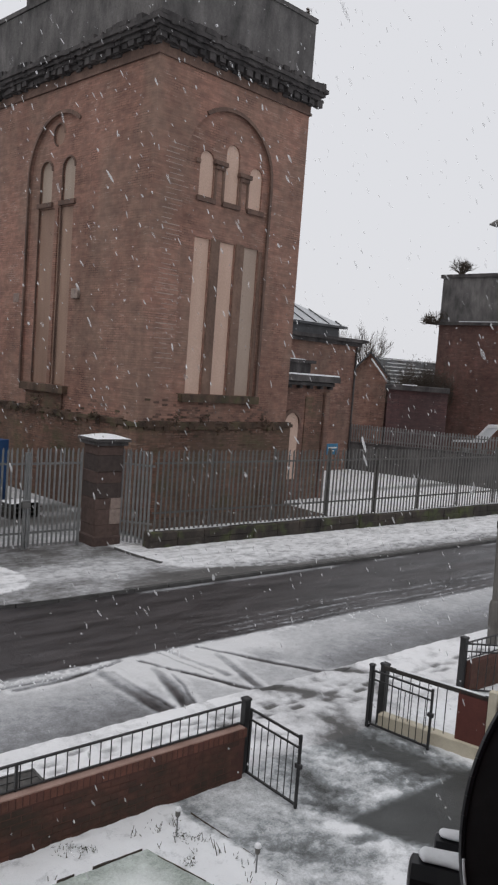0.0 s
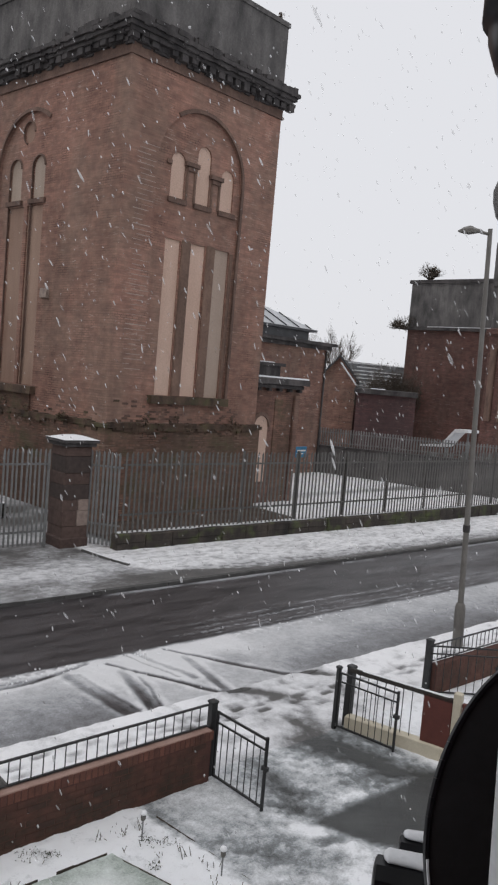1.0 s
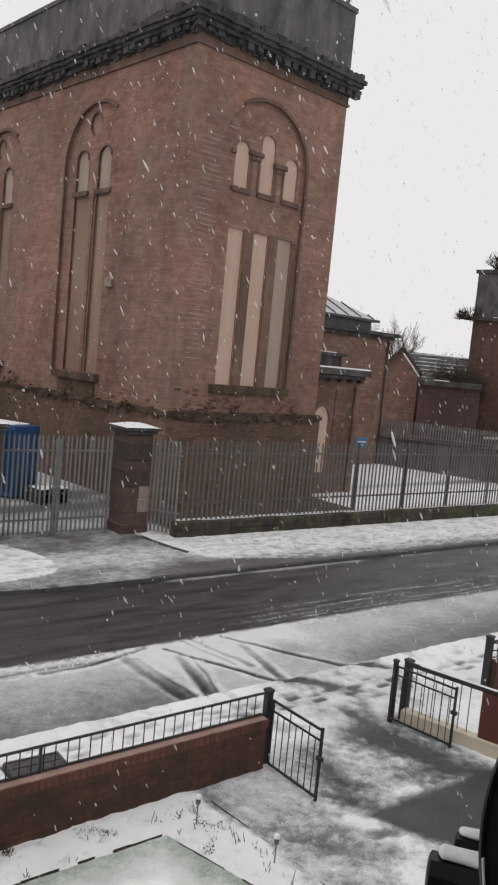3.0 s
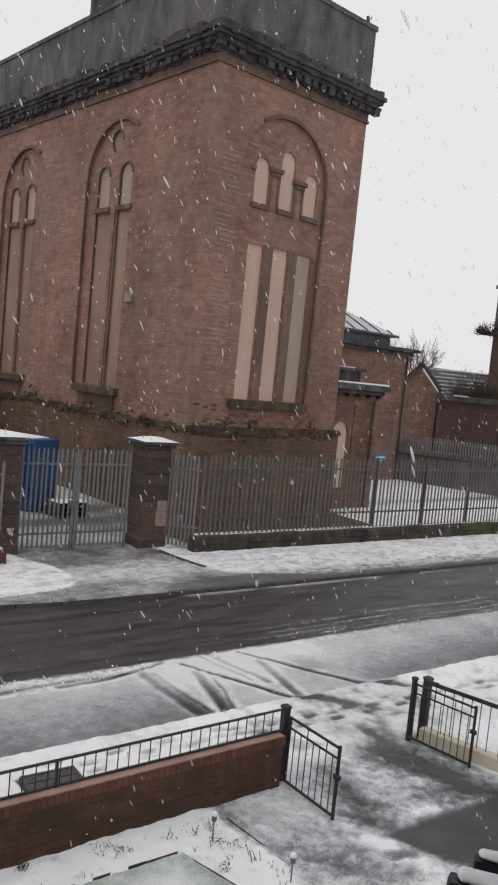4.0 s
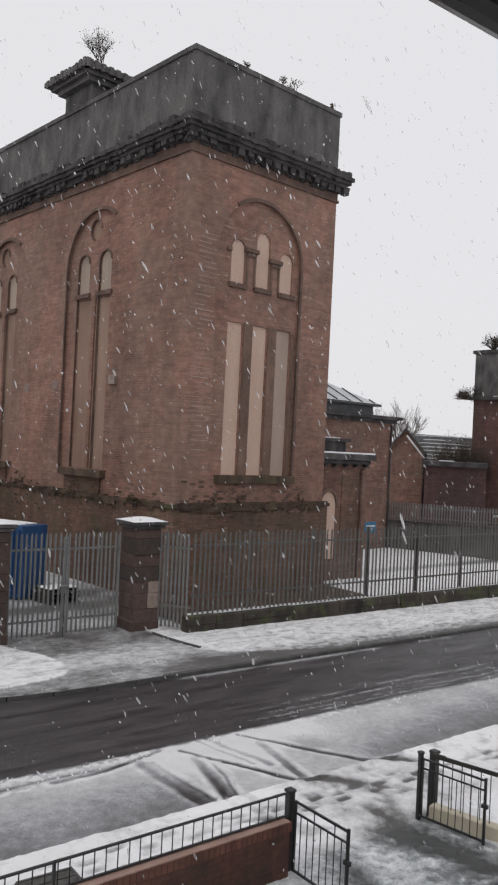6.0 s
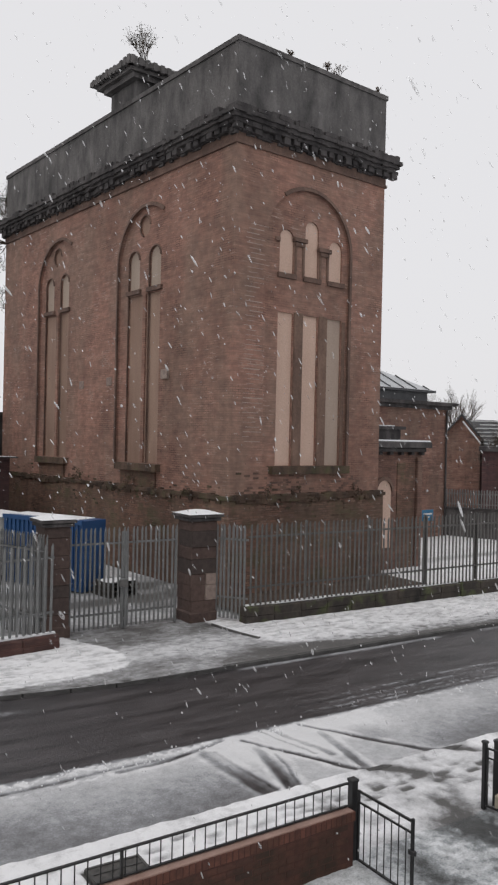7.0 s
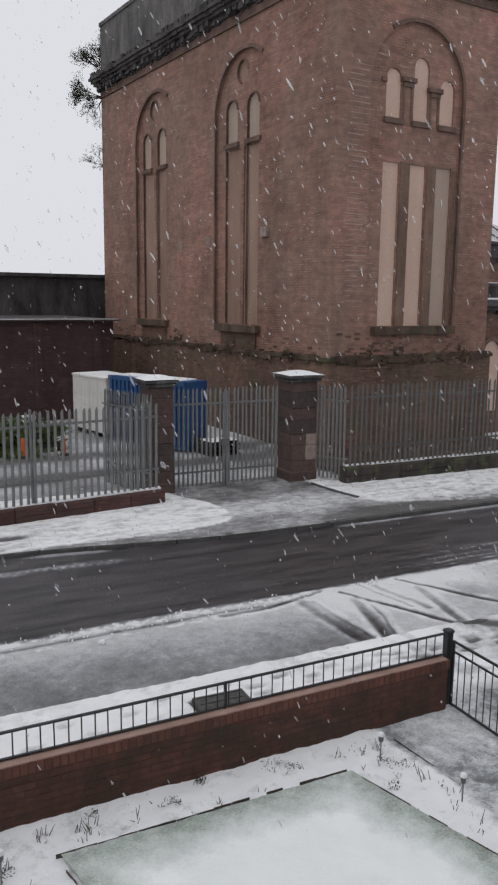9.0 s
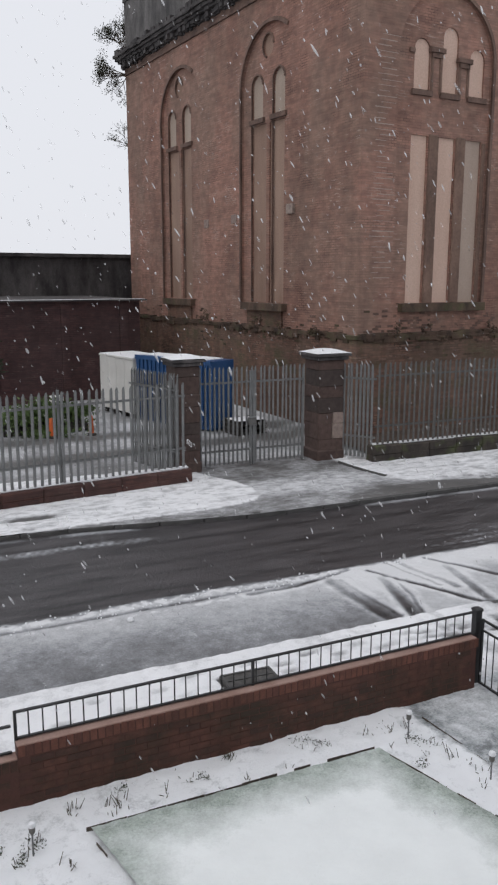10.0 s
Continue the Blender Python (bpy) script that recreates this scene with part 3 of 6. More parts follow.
def trodden(u, v):
    """Footprints pressed into the snow."""
    s = 0.0
    for a, b, k in PRINTS:
        s = s + k * np.exp(-((u - a) / 0.13) ** 4 - ((v - b) / 0.055) ** 4)
    return s


def near_pave_cover(u, v):
    s = 0.78 + 0.3 * (vnoise(u, v, 1.2, 31) - 0.5) + 0.3 * (vnoise(u, v, 9.0, 35) - 0.5) - 0.16 * step(u, 7.6, 8.4) * (1 - step(u, 10, 11))
    steps_ = step(vnoise(u, v, 3.2, 33, 2), 0.62, 0.78) * step(u, 6.0, 7.5)
    s = s - 0.22 * steps_
    drive = np.exp(-((u - 7.9) / 0.9) ** 4)
    s = s - 0.30 * drive * vnoise(u, v, 1.6, 34)
    for line, w, deep in TRACKS[:2]:
        s = s - 0.42 * np.exp(-(away(u, v, line) / (w * 1.5)) ** 2)
    for line in (((8.54, 9.09), (8.87, 8.61), (8.98, 8.13), (8.6, 7.5)), ((8.47, 7.95), (8.47, 7.35), (8.41, 6.84))):
        s = s - 0.3 * np.exp(-(away(u, v, line) / 0.1) ** 2)
    s = s - 0.55 * trodden(u, v)
    s = s - 0.9 * (np.abs(u - 3.87) < 0.36) * (np.abs(v - 8.42) < 0.20)
    t = step(v, 7.3, 7.75)
    return t * s + (1 - t) * garden_cover(u, v)


sheet("pavement_near", spans((-40, -3, 1.0), (-3, 0, 0.1), (0, 12, 0.04), (12, 24, 0.15), (24, 90, 1.0)), spans((7.3, KERB_NEAR, 0.04)), 0.0, near_pave_cover, M_PAVE, 0.05, 0.035,
      "footway under trodden white snow", "pavement")


def far_pave_cover(u, v):
    s = 0.76 + 0.2 * (vnoise(u, v, 1.1, 41) - 0.5) - 0.24 * step(vnoise(u * 1.3, v * 3.5, 3.2, 42), 0.45, 0.75) + 0.3 * (vnoise(u, v, 7.0, 47) - 0.5)
    # the crossing to the gates is driven on and wet
    left = np.interp(v, (14.8, 15.2, 15.4, 15.52, 15.65, 15.85, 16.21, 16.8, 17.53, 18.17, 19.0), (2.0, 4.7, 5.73, 6.35, 6.88, 7.38, 7.64, 7.72, 7.62, 7.32, 7.0))
    right = np.interp(v, (14.8, 15.05, 15.8, 16.3, 17.2, 18.3), (16.5, 14.5, 11.8, 11.27, 11.1, 11.0))
    wob = 0.06 * (vnoise(u, v, 2.5, 46) - 0.5)
    cross = step(u + wob, left - 0.03, left + 0.04) * (1 - step(u + wob, right - 0.07, right + 0.07))
    s = s * (1 - cross) + cross * (0.23 + 0.28 * (vnoise(u, v, 1.4, 43) - 0.3) + 0.35 * (vnoise(u, v * 2.5, 5.0, 48) - 0.5) - 0.1 * step(v, 17.2, 18.0) + 0.18 * np.exp(-((v - 16.6) / 0.8) ** 2))
    edge = 1 - step(v, 15.0, 15.3)
    s = s - 0.45 * edge * step(u, 10, 12) * (0.6 + 0.5 * vnoise(u, v, 0.7, 44))
    s = s - 0.07 * step(u, 11.0, 12.0)
    s = s - 0.24 * (1 - step(v + 0.3 * (vnoise(u, v, 1.0, 49) - 0.5), 15.5, 16.0)) * step(u, 9, 11)
    s = s - 0.7 * np.exp(-((u - 2.6) / 0.55) ** 4 - ((v - 16.25) / 0.22) ** 4)
    return s * (1 - 0.9 * step(v, 18.05, 18.15) * step(u, 12.0, 12.4) * (1 - step(u, 20.6, 21.0)))


sheet("pavement_far", spans((-40, -1, 1.0), (-1, 4, 0.06), (4, 12, 0.045), (12, 16, 0.06), (16, 30, 0.12), (30, 90, 1.0)), spans((KERB_FAR, 19.6, 0.07)), 0.03, far_pave_cover, M_PAVE, 0.04, 0.02,
      "footway under thin snow with a wet crossing to the gates", "pavement")


def yard_cover(u, v):
    s = 0.90 - 0.54 * (1 - step(u, 11, 19)) + 0.42 * (vnoise(u, v, 0.35, 51) - 0.5) + 0.3 * (vnoise(u, v, 1.6, 52) - 0.5)
    s = s * (1 - 0.9 * step(u, 12.0, 12.4) * (1 - step(u + 0.6 * vnoise(u, v, 1.5, 53), 20.8, 21.4)) * (1 - step(v, 23, 24)))
    return s - 0.35 * np.exp(-((v - 21.4 - 0.1 * u) / 0.5) ** 2) - 0.3 * np.exp(-((v - 24.5) / 0.5) ** 2)


sheet("yard", spans((-60, -4, 2.0), (-4, 40, 0.2), (40, 120, 2.0)), spans((19.6, 34, 0.2), (34, 90, 2.0)), 0.02, yard_cover, M_PAVE, 0.03, 0.02,
      "open yard of tarmac thinly covered in snow", "yard")


sheet("front_garden", spans((-6, 0, 0.3), (0, 10, 0.04), (10, 22, 0.2)), spans((0.4, 3.6, 0.2), (3.6, 7.33, 0.03)), 0.0, garden_cover, M_GARDEN, 0.05, 0.05,
      "garden bed and drive under trodden icy snow", "garden")


def lawn_cover(u, v):
    edge = np.minimum(np.minimum(6.42 - v, 4.42 + 0.26 * (6.5 - v) - u), u - 1.45)
    return 0.36 + 0.50 * step(edge + 0.25 * (vnoise(u, v, 2.2, 74) - 0.5), 0.0, 0.75) + 0.22 * (vnoise(u, v, 0.9, 71) - 0.5) + 0.12 * (vnoise(u, v, 8.0, 72) - 0.5)


# lawn in a shallow frame of edging
lu, lv = spans((0.0, 1.0001, 0.012)), spans((0.0, 1.0001, 0.02))


def make_lawn():
    A, B = np.meshgrid(lu, lv)
    V = 6.44 - 3.4 * B
    U0, U1 = 1.42 + 0.21 * (6.44 - V), 4.45 + 0.27 * (6.44 - V)
    U = U0 + (U1 - U0) * A
    s = np.clip(lawn_cover(U, V), 0, 1)
    Z = 0.085 + 0.025 * s + 0.02 * (vnoise(U, V, 9.0, 73) - 0.5)
    nu, nv = len(lu), len(lv)
    idx = np.arange(nu * nv).reshape(nv, nu)
    me = bpy.data.meshes.new("lawn")
    me.from_pydata(np.stack([U, V, Z], -1).reshape(-1, 3).tolist(), [], np.stack([idx[:-1, :-1], idx[:-1, 1:], idx[1:, 1:], idx[1:, :-1]], -1).reshape(-1, 4).tolist())
    me.attributes.new("snow", "FLOAT", "POINT").data.foreach_set("value", s.reshape(-1).astype(np.float32))
    me.shade_smooth()
    me.materials.append(M_LAWN)
    ob = new("lawn", me)
    ob.matrix_basis = STREET
    tagged(ob, "lawn with grass showing green through thin snow", "lawn", "", "structure")


make_lawn()


# bare earth between the fence and the tower
sheet("soil_strip", spans((12.3, 20.7, 0.15)), spans((18.25, 22.6, 0.15)), 0.075, lambda u, v: 0.12 * vnoise(u, v, 1.5, 81), M_SOIL, 0.05, 0.06, "strip of dark bare earth along the foot of the tower", "soil")


# ---- kerbs, one stone after another ----
def kerb(name, v, z, label, u0, u1):
    root = thing(name, label, "kerb", STREET, "", "structure")
    me = Build().chamfered(0.004, 0.906, -0.0625, 0.0625, -0.2, 0.0, 0.015).mesh("kerb_stone")
    me.materials.append(M_CONCRETE)
    u = u0
    while u < u1:
        b0, b1 = float(bend(u, v)), float(bend(u + 0.91, v))
        part("kerb_stone", me, None, root, "", pose(u, v + b0, z + random.uniform(-0.004, 0.004), 0, 0, math.degrees(math.atan2(b1 - b0, 0.91))))
        u += 0.91


kerb("kerb_far", KERB_FAR + 0.06, 0.036, "low dark wet kerb stones edged with slush", -6, 44)
kerb("kerb_near", KERB_NEAR - 0.06, 0.02, "kerb stones buried in snow", -6, 30)

# ==== the brick tower ====
TX, TY, TR, TL = 15.33, 20.0, 22.17, 38.4   # corner, right-hand end, far end
TOP, CORN, PLINTH = 17.6, 14.25, 3.15
tower = thing("brick_tower", "tall derelict red-brick water tower with sooty parapet and boarded arched windows", "tower", pose(TX, TY, 0))


def on_right(a, z, d):
    return Vector((a - TX, d, z))


def on_left(a, z, d):
    return Vector((d, a - TY, z))


def rect(a0, a1, z0, z1):
    return [(a0, z0), (a1, z0), (a1, z1), (a0, z1)]


R_C = 18.52
LEFT_C = (25.25, 32.4)
big_r = arch(R_C, 1.9, 4.1, 11.45, 1.9, 20)
big_l = [arch(c, 1.95, 4.0, 11.4, 1.95, 20) for c in LEFT_C]
part("wall", pierced([rect(TX, TR, PLINTH, CORN), big_r], 0.45, on_right), M_BRICK, tower)
part("wall", pierced([rect(TY + 0.45, TL, PLINTH, CORN)] + big_l, 0.45, on_left), M_BRICK, tower)
part("wall", Build().box(TR - TX - 0.45, TR - TX, 0.45, TL - TY, PLINTH, CORN), M_BRICK, tower)
part("wall", Build().box(0.45, TR - TX - 0.45, TL - TY - 0.45, TL - TY, PLINTH, CORN), M_BRICK, tower)
plinth = Build().box(-0.14, TR - TX + 0.14, -0.14, TL - TY + 0.1, -0.2, PLINTH - 0.12)
plinth.add([(-0.14, -0.14, PLINTH - 0.12), (TR - TX + 0.14, -0.14, PLINTH - 0.12), (TR - TX + 0.14, TL - TY + 0.1, PLINTH - 0.12), (-0.14, TL - TY + 0.1, PLINTH - 0.12),
            (0.002, 0.002, PLINTH), (TR - TX, 0.002, PLINTH), (TR - TX, TL - TY, PLINTH), (0.002, TL - TY, PLINTH)], [(0, 1, 5, 4), (1, 2, 6, 5), (2, 3, 7, 6), (3, 0, 4, 7)])
part("plinth", plinth, M_PLINTH, tower, "damp stained brick plinth")
course = Build().box(-0.2, TR - TX + 0.2, -0.2, TL - TY, PLINTH - 0.1, PLINTH + 0.02)
part("string_course", course, M_SILL, tower, "blackened stone course")
crumb = Build()
for i in range(170):
    w, h, o = random.uniform(0.1, 0.6), random.uniform(0.03, 0.14), random.uniform(0.15, 0.24)
    up = random.random() < 0.5
    z0, z1 = (PLINTH, PLINTH + 0.02 + h * 0.5) if up else (PLINTH - 0.1 - h, PLINTH - 0.08)
    if i % 2:
        a = random.uniform(-0.1, TR - TX - 0.3)
        crumb.box(a, a + w, -o, 0.01, z0, z1)
    else:
        a = random.uniform(0, TL - TY - 0.6)
        crumb.box(-o, 0.01, a, a + w, z0, z1)
tagged(part("crumbled_edge", crumb, M_SILL, tower), kind="stuff")
# bricks blackened, patched or standing proud in ragged clusters above and below the course
rb = random.Random(77)
taken = set()
for mat, name in ((M_SILL, "blackened_bricks"), (M_MOULD, "stained_bricks"), (M_TRACERY, "patched_bricks")):
    spall = Build()
    for _ in range(34):
        near = rb.random() < 0.75
        zc = PLINTH + (rb.gauss(0.0, 0.42) if near else rb.uniform(-1.6, 1.3))
        front = rb.random() < 0.45
        ac = rb.uniform(0.2, (TR - TX if front else TL - TY) - 1.0)
        for _ in range(rb.randint(2, 7)):
            row = round((zc + rb.gauss(0, 0.13)) / 0.077)
            z0 = row * 0.077 + 0.006
            out = 0.012 if z0 > PLINTH + 0.03 else 0.152
            col = round((ac + rb.gauss(0, 0.32)) / 0.235)
            if PLINTH - 0.2 < z0 < PLINTH + 0.03 or z0 > PLINTH + 0.75 or col < 1 or (front, row, col) in taken:
                continue
            taken.add((front, row, col))
            a = col * 0.235 + (0.1175 if row % 2 else 0.0)
            w = rb.choice((0.11, 0.223, 0.223))
            if front:
                spall.box(a, a + w, -out, -out + 0.03, z0, z0 + 0.065)
            else:
                spall.box(-out, -out + 0.03, a, a + w, z0, z0 + 0.065)
    tagged(part(name, spall, mat, tower), kind="stuff")


def ringed(z0, z1, out, b):
    """One level of the cornice round the tower."""
    b.box(-out, TR - TX + out, -out, TL - TY + out, z0, z1)


for z0, z1, out in ((14.25, 14.34, 0.07), (14.34, 14.62, 0.03), (14.62, 14.80, 0.12), (14.80, 14.92, 0.28), (14.92, 15.05, 0.38), (15.05, 15.18, 0.46), (15.18, 15.26, 0.34)):
    corn = Build()
    ringed(z0, z1, out, corn)
    part("cornice_band", corn, M_MOULD if z0 < 14.36 else M_BRICK if z0 < 14.5 else M_CORNICE, tower, "blackened moulded cornice" if z0 > 14.5 else "")
# pale repointed joints beside the corner
joint = Build()
rj = random.Random(12)
for i in range(46):
    z = 4.9 + 0.154 * i
    a = 0.55 + rj.uniform(-0.12, 0.12)
    joint.box(a, a + rj.uniform(0.25, 0.85), -0.004, 0.01, z, z + rj.uniform(0.012, 0.03))
tagged(part("repointed_joints", joint, M_POINTING, tower, "pale mortar"), kind="stuff")
dent = Build()
k = 0.0
while k < TR - TX + 0.4:
    if random.random() < 0.12:
        k += 0.40
        continue
    dent.box(k - 0.24, k + 0.02 + random.uniform(-0.03, 0.03), -random.uniform(0.2, 0.28), -0.05, 14.56 + random.uniform(0, 0.08), 14.8)
    k += 0.40
k = 0.2
while k < TL - TY:
    if random.random() < 0.12:
        k += 0.40
        continue
    dent.box(-random.uniform(0.2, 0.28), -0.05, k, k + 0.27 + random.uniform(-0.03, 0.03), 14.56 + random.uniform(0, 0.08), 14.8)
    k += 0.40
# broken mouldings and moss clumps along the top of the cornice
for i in range(150):
    w, h = random.uniform(0.1, 0.5), random.uniform(0.03, 0.13)
    if i % 2:
        a = random.uniform(-0.4, TR - TX + 0.3)
        dent.box(a, a + w, -random.uniform(0.3, 0.45), -0.02, 15.2, 15.26 + h)
    else:
        a = random.uniform(0, TL - TY)
        dent.box(-random.uniform(0.3, 0.45), -0.02, a, a + w, 15.2, 15.26 + h)
# worn lumps and washed-out mortar hanging from the underside and face
for i in range(420):
    w, h, z = random.uniform(0.05, 0.3), random.uniform(0.02, 0.10), random.choice((14.56, 14.62, 14.80, 14.92, 15.05))
    o = {14.56: 0.10, 14.62: 0.17, 14.80: 0.30, 14.92: 0.40, 15.05: 0.48}[z] + random.uniform(-0.05, 0.02)
    a = random.uniform(-0.3, TR - TX + 0.3) if i % 3 == 0 else random.uniform(-0.2, TL - TY)
    if i % 3 == 0:
        dent.box(a, a + w, -o, 0.0, z - h * 0.5, z + h)
    else:
        dent.box(-o, 0.0, a, a + w, z - h * 0.5, z + h)
tagged(part("corbel_course", dent, M_CORNICE, tower), kind="stuff")
par = Build().box(0.0, TR - TX, 0.0, 0.5, 15.24, TOP - 0.16).box(0.0, 0.5, 0.5, TL - TY, 15.24, TOP - 0.16)
par.box(TR - TX - 0.5, TR - TX, 0.5, TL - TY, 15.24, TOP - 0.16).box(0.5, TR - TX - 0.5, TL - TY - 0.5, TL - TY, 15.24, TOP - 0.16)
part("parapet", par, M_SOOT, tower, "sooty grey stone parapet")
cop = Build().box(-0.05, TR - TX + 0.05, -0.05, 0.55, TOP - 0.16, TOP).box(-0.05, 0.55, 0.55, TL - TY + 0.05, TOP - 0.16, TOP)
cop.box(TR - TX - 0.55, TR - TX + 0.05, 0.55, TL - TY + 0.05, TOP - 0.16, TOP).box(0.55, TR - TX - 0.55, TL - TY - 0.55, TL - TY + 0.05, TOP - 0.16, TOP)
part("coping", cop, M_SOOT, tower)
part("flat_roof", Build().box(0.5, TR - TX - 0.5, 0.5, TL - TY - 0.5, 15.6, 15.8), M_SLATE, tower)
tur = Build().box(0.06, 3.4, 6.3, 8.2, 15.8, 18.3).box(-0.2, 3.55, 6.1, 8.35, 18.3, 18.48).box(-0.38, 3.8, 5.95, 8.6, 18.48, 18.66)
rings = [(0.0, 18.66), (0.0, 18.84), (0.12, 18.92), (0.35, 19.06), (0.7, 19.20), (1.1, 19.28), (1.5, 19.30)]
tur.add([(x, y, z) for k, z in rings for x, y in ((-0.55 + k, 5.8 + k), (4.0 - k, 5.8 + k), (4.0 - k, 8.85 - k), (-0.55 + k, 8.85 - k))],
        [(4 * r + i, 4 * r + (i + 1) % 4, 4 * r + 4 + (i + 1) % 4, 4 * r + 4 + i) for r in range(len(rings) - 1) for i in range(4)] + [(3, 2, 1, 0), tuple(range(4 * len(rings) - 4, 4 * len(rings)))])
rt = random.Random(8)
for k in range(11):
    tur.box(-0.58 + rt.uniform(0, 0.05), -0.2, 5.82 + 0.27 * k, 5.98 + 0.27 * k, 18.60, 18.86 + rt.uniform(0, 0.07))
for k in range(14):
    tur.box(-0.5 + 0.32 * k, -0.34 + 0.32 * k, 5.72 + rt.uniform(0, 0.06), 6.0, 18.60, 18.85 + rt.uniform(0, 0.06))
part("turret", tur, M_SOOT, tower, "square sooty turret with an overhanging cap")


def window(name, place, big, holes, boards, sill, mould, inner=0.09):
    """A tall arched recess: tracery with openings, boards behind them, a sill and a dark hood moulding on the shaded
    reveal side.
    """
    root = thing(name, "tall round-arched window with tracery, boarded up, in the tower wall", "window", pose(TX, TY, 0), "", "structure")
    part("tracery", pierced([big] + holes, 0.2, lambda a, z, d: place(a, z, d + inner)), M_BRICK, root)
    for lp, mat in zip(holes, boards):
        part("board", pierced([lp], 0.05, lambda a, z, d: place(a, z, d + inner + 0.06)), mat, root)
    head = big[2:]
    # Cut to one leg and the crown: this dark band carries the reveal's shading.
    part("hood_moulding", band([(head[0][0], big[1][1])] + head[:15], 0.13, 0.065, place), M_MOULD, root)
    sa, sb, sz = sill
    pts = [place(a, z, d) for z in (sz - 0.26, sz) for a, d in ((sa, -0.22), (sb, -0.22), (sb, inner), (sa, inner))]
    part("sill", Build().add(pts, [(3, 2, 1, 0), (4, 5, 6, 7), (0, 1, 5, 4), (1, 2, 6, 5), (2, 3, 7, 6), (3, 0, 4, 7)]), M_SILL, root, "mossy dark stone sill")
    for m in mould:
        part("light_moulding", band(m, 0.06, 0.05, lambda a, z, d: place(a, z, d + inner)), M_MOULD, root)
    return root


R_CENTRES = (17.58, 18.71, 19.84)
low = [rect(c - 0.335, c + 0.335, 4.13, 9.2) for c in R_CENTRES]
ups = [arch(c, 0.31, 10.5, t - 0.31, 0.31, 8) for c, t in zip(R_CENTRES, (11.95, 12.4, 11.9))]
win = window("window_1", on_right, big_r, low + ups, [M_BOARD, M_BOARD, M_BOARD_GREY, M_BOARD, M_BOARD, M_BOARD], (16.9, 20.45, 4.12), [])
for c, zt in zip((18.145, 19.275), (11.62, 11.45)):
    part("capital", Build().chamfered(c - 0.30 - TX, c + 0.30 - TX, -0.02, 0.14, zt - 0.02, zt + 0.12, 0.02).chamfered(c - 0.22 - TX, c + 0.22 - TX, 0.02, 0.14, zt - 0.16, zt - 0.02, 0.02), M_MOULD, win, "worn stone capital")
    for q in (-0.17, 0.17):
        part("column", Build().tube((c + q - TX, 0.09, 10.45), (c + q - TX, 0.09, zt - 0.15), 0.05, n=8), M_TRACERY, win)
    part("mullion", Build().chamfered(c - 0.2 - TX, c + 0.2 - TX, 0.035, 0.10, 4.13, 9.25, 0.03), M_TRACERY, win, "stained brown stone mullion")
part("mullion", Build().chamfered(20.2 - TX, 20.36 - TX, 0.05, 0.10, 4.13, 9.15, 0.02), M_TRACERY, win)
part("capital", Build().chamfered(17.06 - TX, 17.26 - TX, 0.02, 0.14, 11.5, 11.64, 0.02), M_MOULD, win)
ledges = Build()
for c in R_CENTRES:
    ledges.box(c - 0.40 - TX, c + 0.40 - TX, 0.0, 0.14, 10.33, 10.49)
part("ledge", ledges, M_MOULD, win)
for c, big in zip(LEFT_C, big_l):
    c = c * 1.009
    lows = [rect(c + s * 0.59 - 0.49, c + s * 0.59 + 0.49, 4.05, 10.2) for s in (-1, 1)]
    upsl = [arch(c + s * 0.72, 0.36, 10.42, 11.5, 0.36, 8) for s in (-1, 1)]
    ocu = [[(c + 0.33 * math.cos(2 * math.pi * i / 14), 12.7 + 0.36 * math.sin(2 * math.pi * i / 14)) for i in range(14)]]
    w = window("window_%d" % (2 + (c > 30)), on_left, big, lows + upsl + ocu, [M_PANEL, M_PANEL, M_BOARD_DARKER, M_BOARD_DARKER, M_PANEL], (c - 1.45, c + 1.45, 4.02), [[(lp[2][0], 4.05)] + lp[2:] for lp in upsl] + [ocu[0][-3:] + ocu[0][:8]])
    part("apron", Build().box(-0.07, 0.02, c - 1.2 - TY, c + 1.2 - TY, PLINTH + 0.02, 3.76), M_PLINTH, w, "stained brick apron under the sill")
    led = Build()
    for s in (-1, 1):
        led.box(0.0, 0.14, c + s * 0.72 - 0.5 - TY, c + s * 0.72 + 0.5 - TY, 10.25, 10.41)
    part("ledge", led, M_MOULD, w)


for y, z in ((30.1, 7.05), (27.8, 7.1), (23.9, 7.2)):
    part("patch_stone", Build().chamfered(-0.03, 0.1, y - TY - 0.2, y - TY + 0.2, z - 0.16, z + 0.16, 0.012), M_PILLAR_PALE, tower, "pale squared stone let into the brick")

# ==== buildings behind ====
def block(name, label, x0, x1, y0, y1, z1, mat, category="building", cap=0.0):
    b = thing(name, label, category, pose(x0, y0, 0))
    part("wall", Build().box(0, x1 - x0, 0, y1 - y0, -0.2, z1), mat, b)
    if cap:
        part("coping", Build().box(-0.25, x1 - x0 + 0.25, -0.25, y1 - y0 + 0.25, z1, z1 + cap), M_CORNICE, b)
    return b


# low range against the tower's far end
rng = block("low_range", "dark old brick outbuilding with a stone coping", -12, 12.95, 31.6, 39.0, 4.0, M_BRICK_FAR, "outbuilding", 0.06)
part("snow_line", Build().box(-0.2, 25.1, -0.22, 0.1, 4.06, 4.075), M_SNOW, rng)
rng2 = block("back_range", "sooty grey upper wall of a long outbuilding", -30, 18.0, 39.2, 48, 5.9, M_CORNICE, "outbuilding", 0.16)
for k in range(10):
    part("pier", Build().box(2.0 + 2.45 * k, 2.35 + 2.45 * k, -0.06, 0.0, -0.2, 3.9), M_BRICK_FAR, rng)

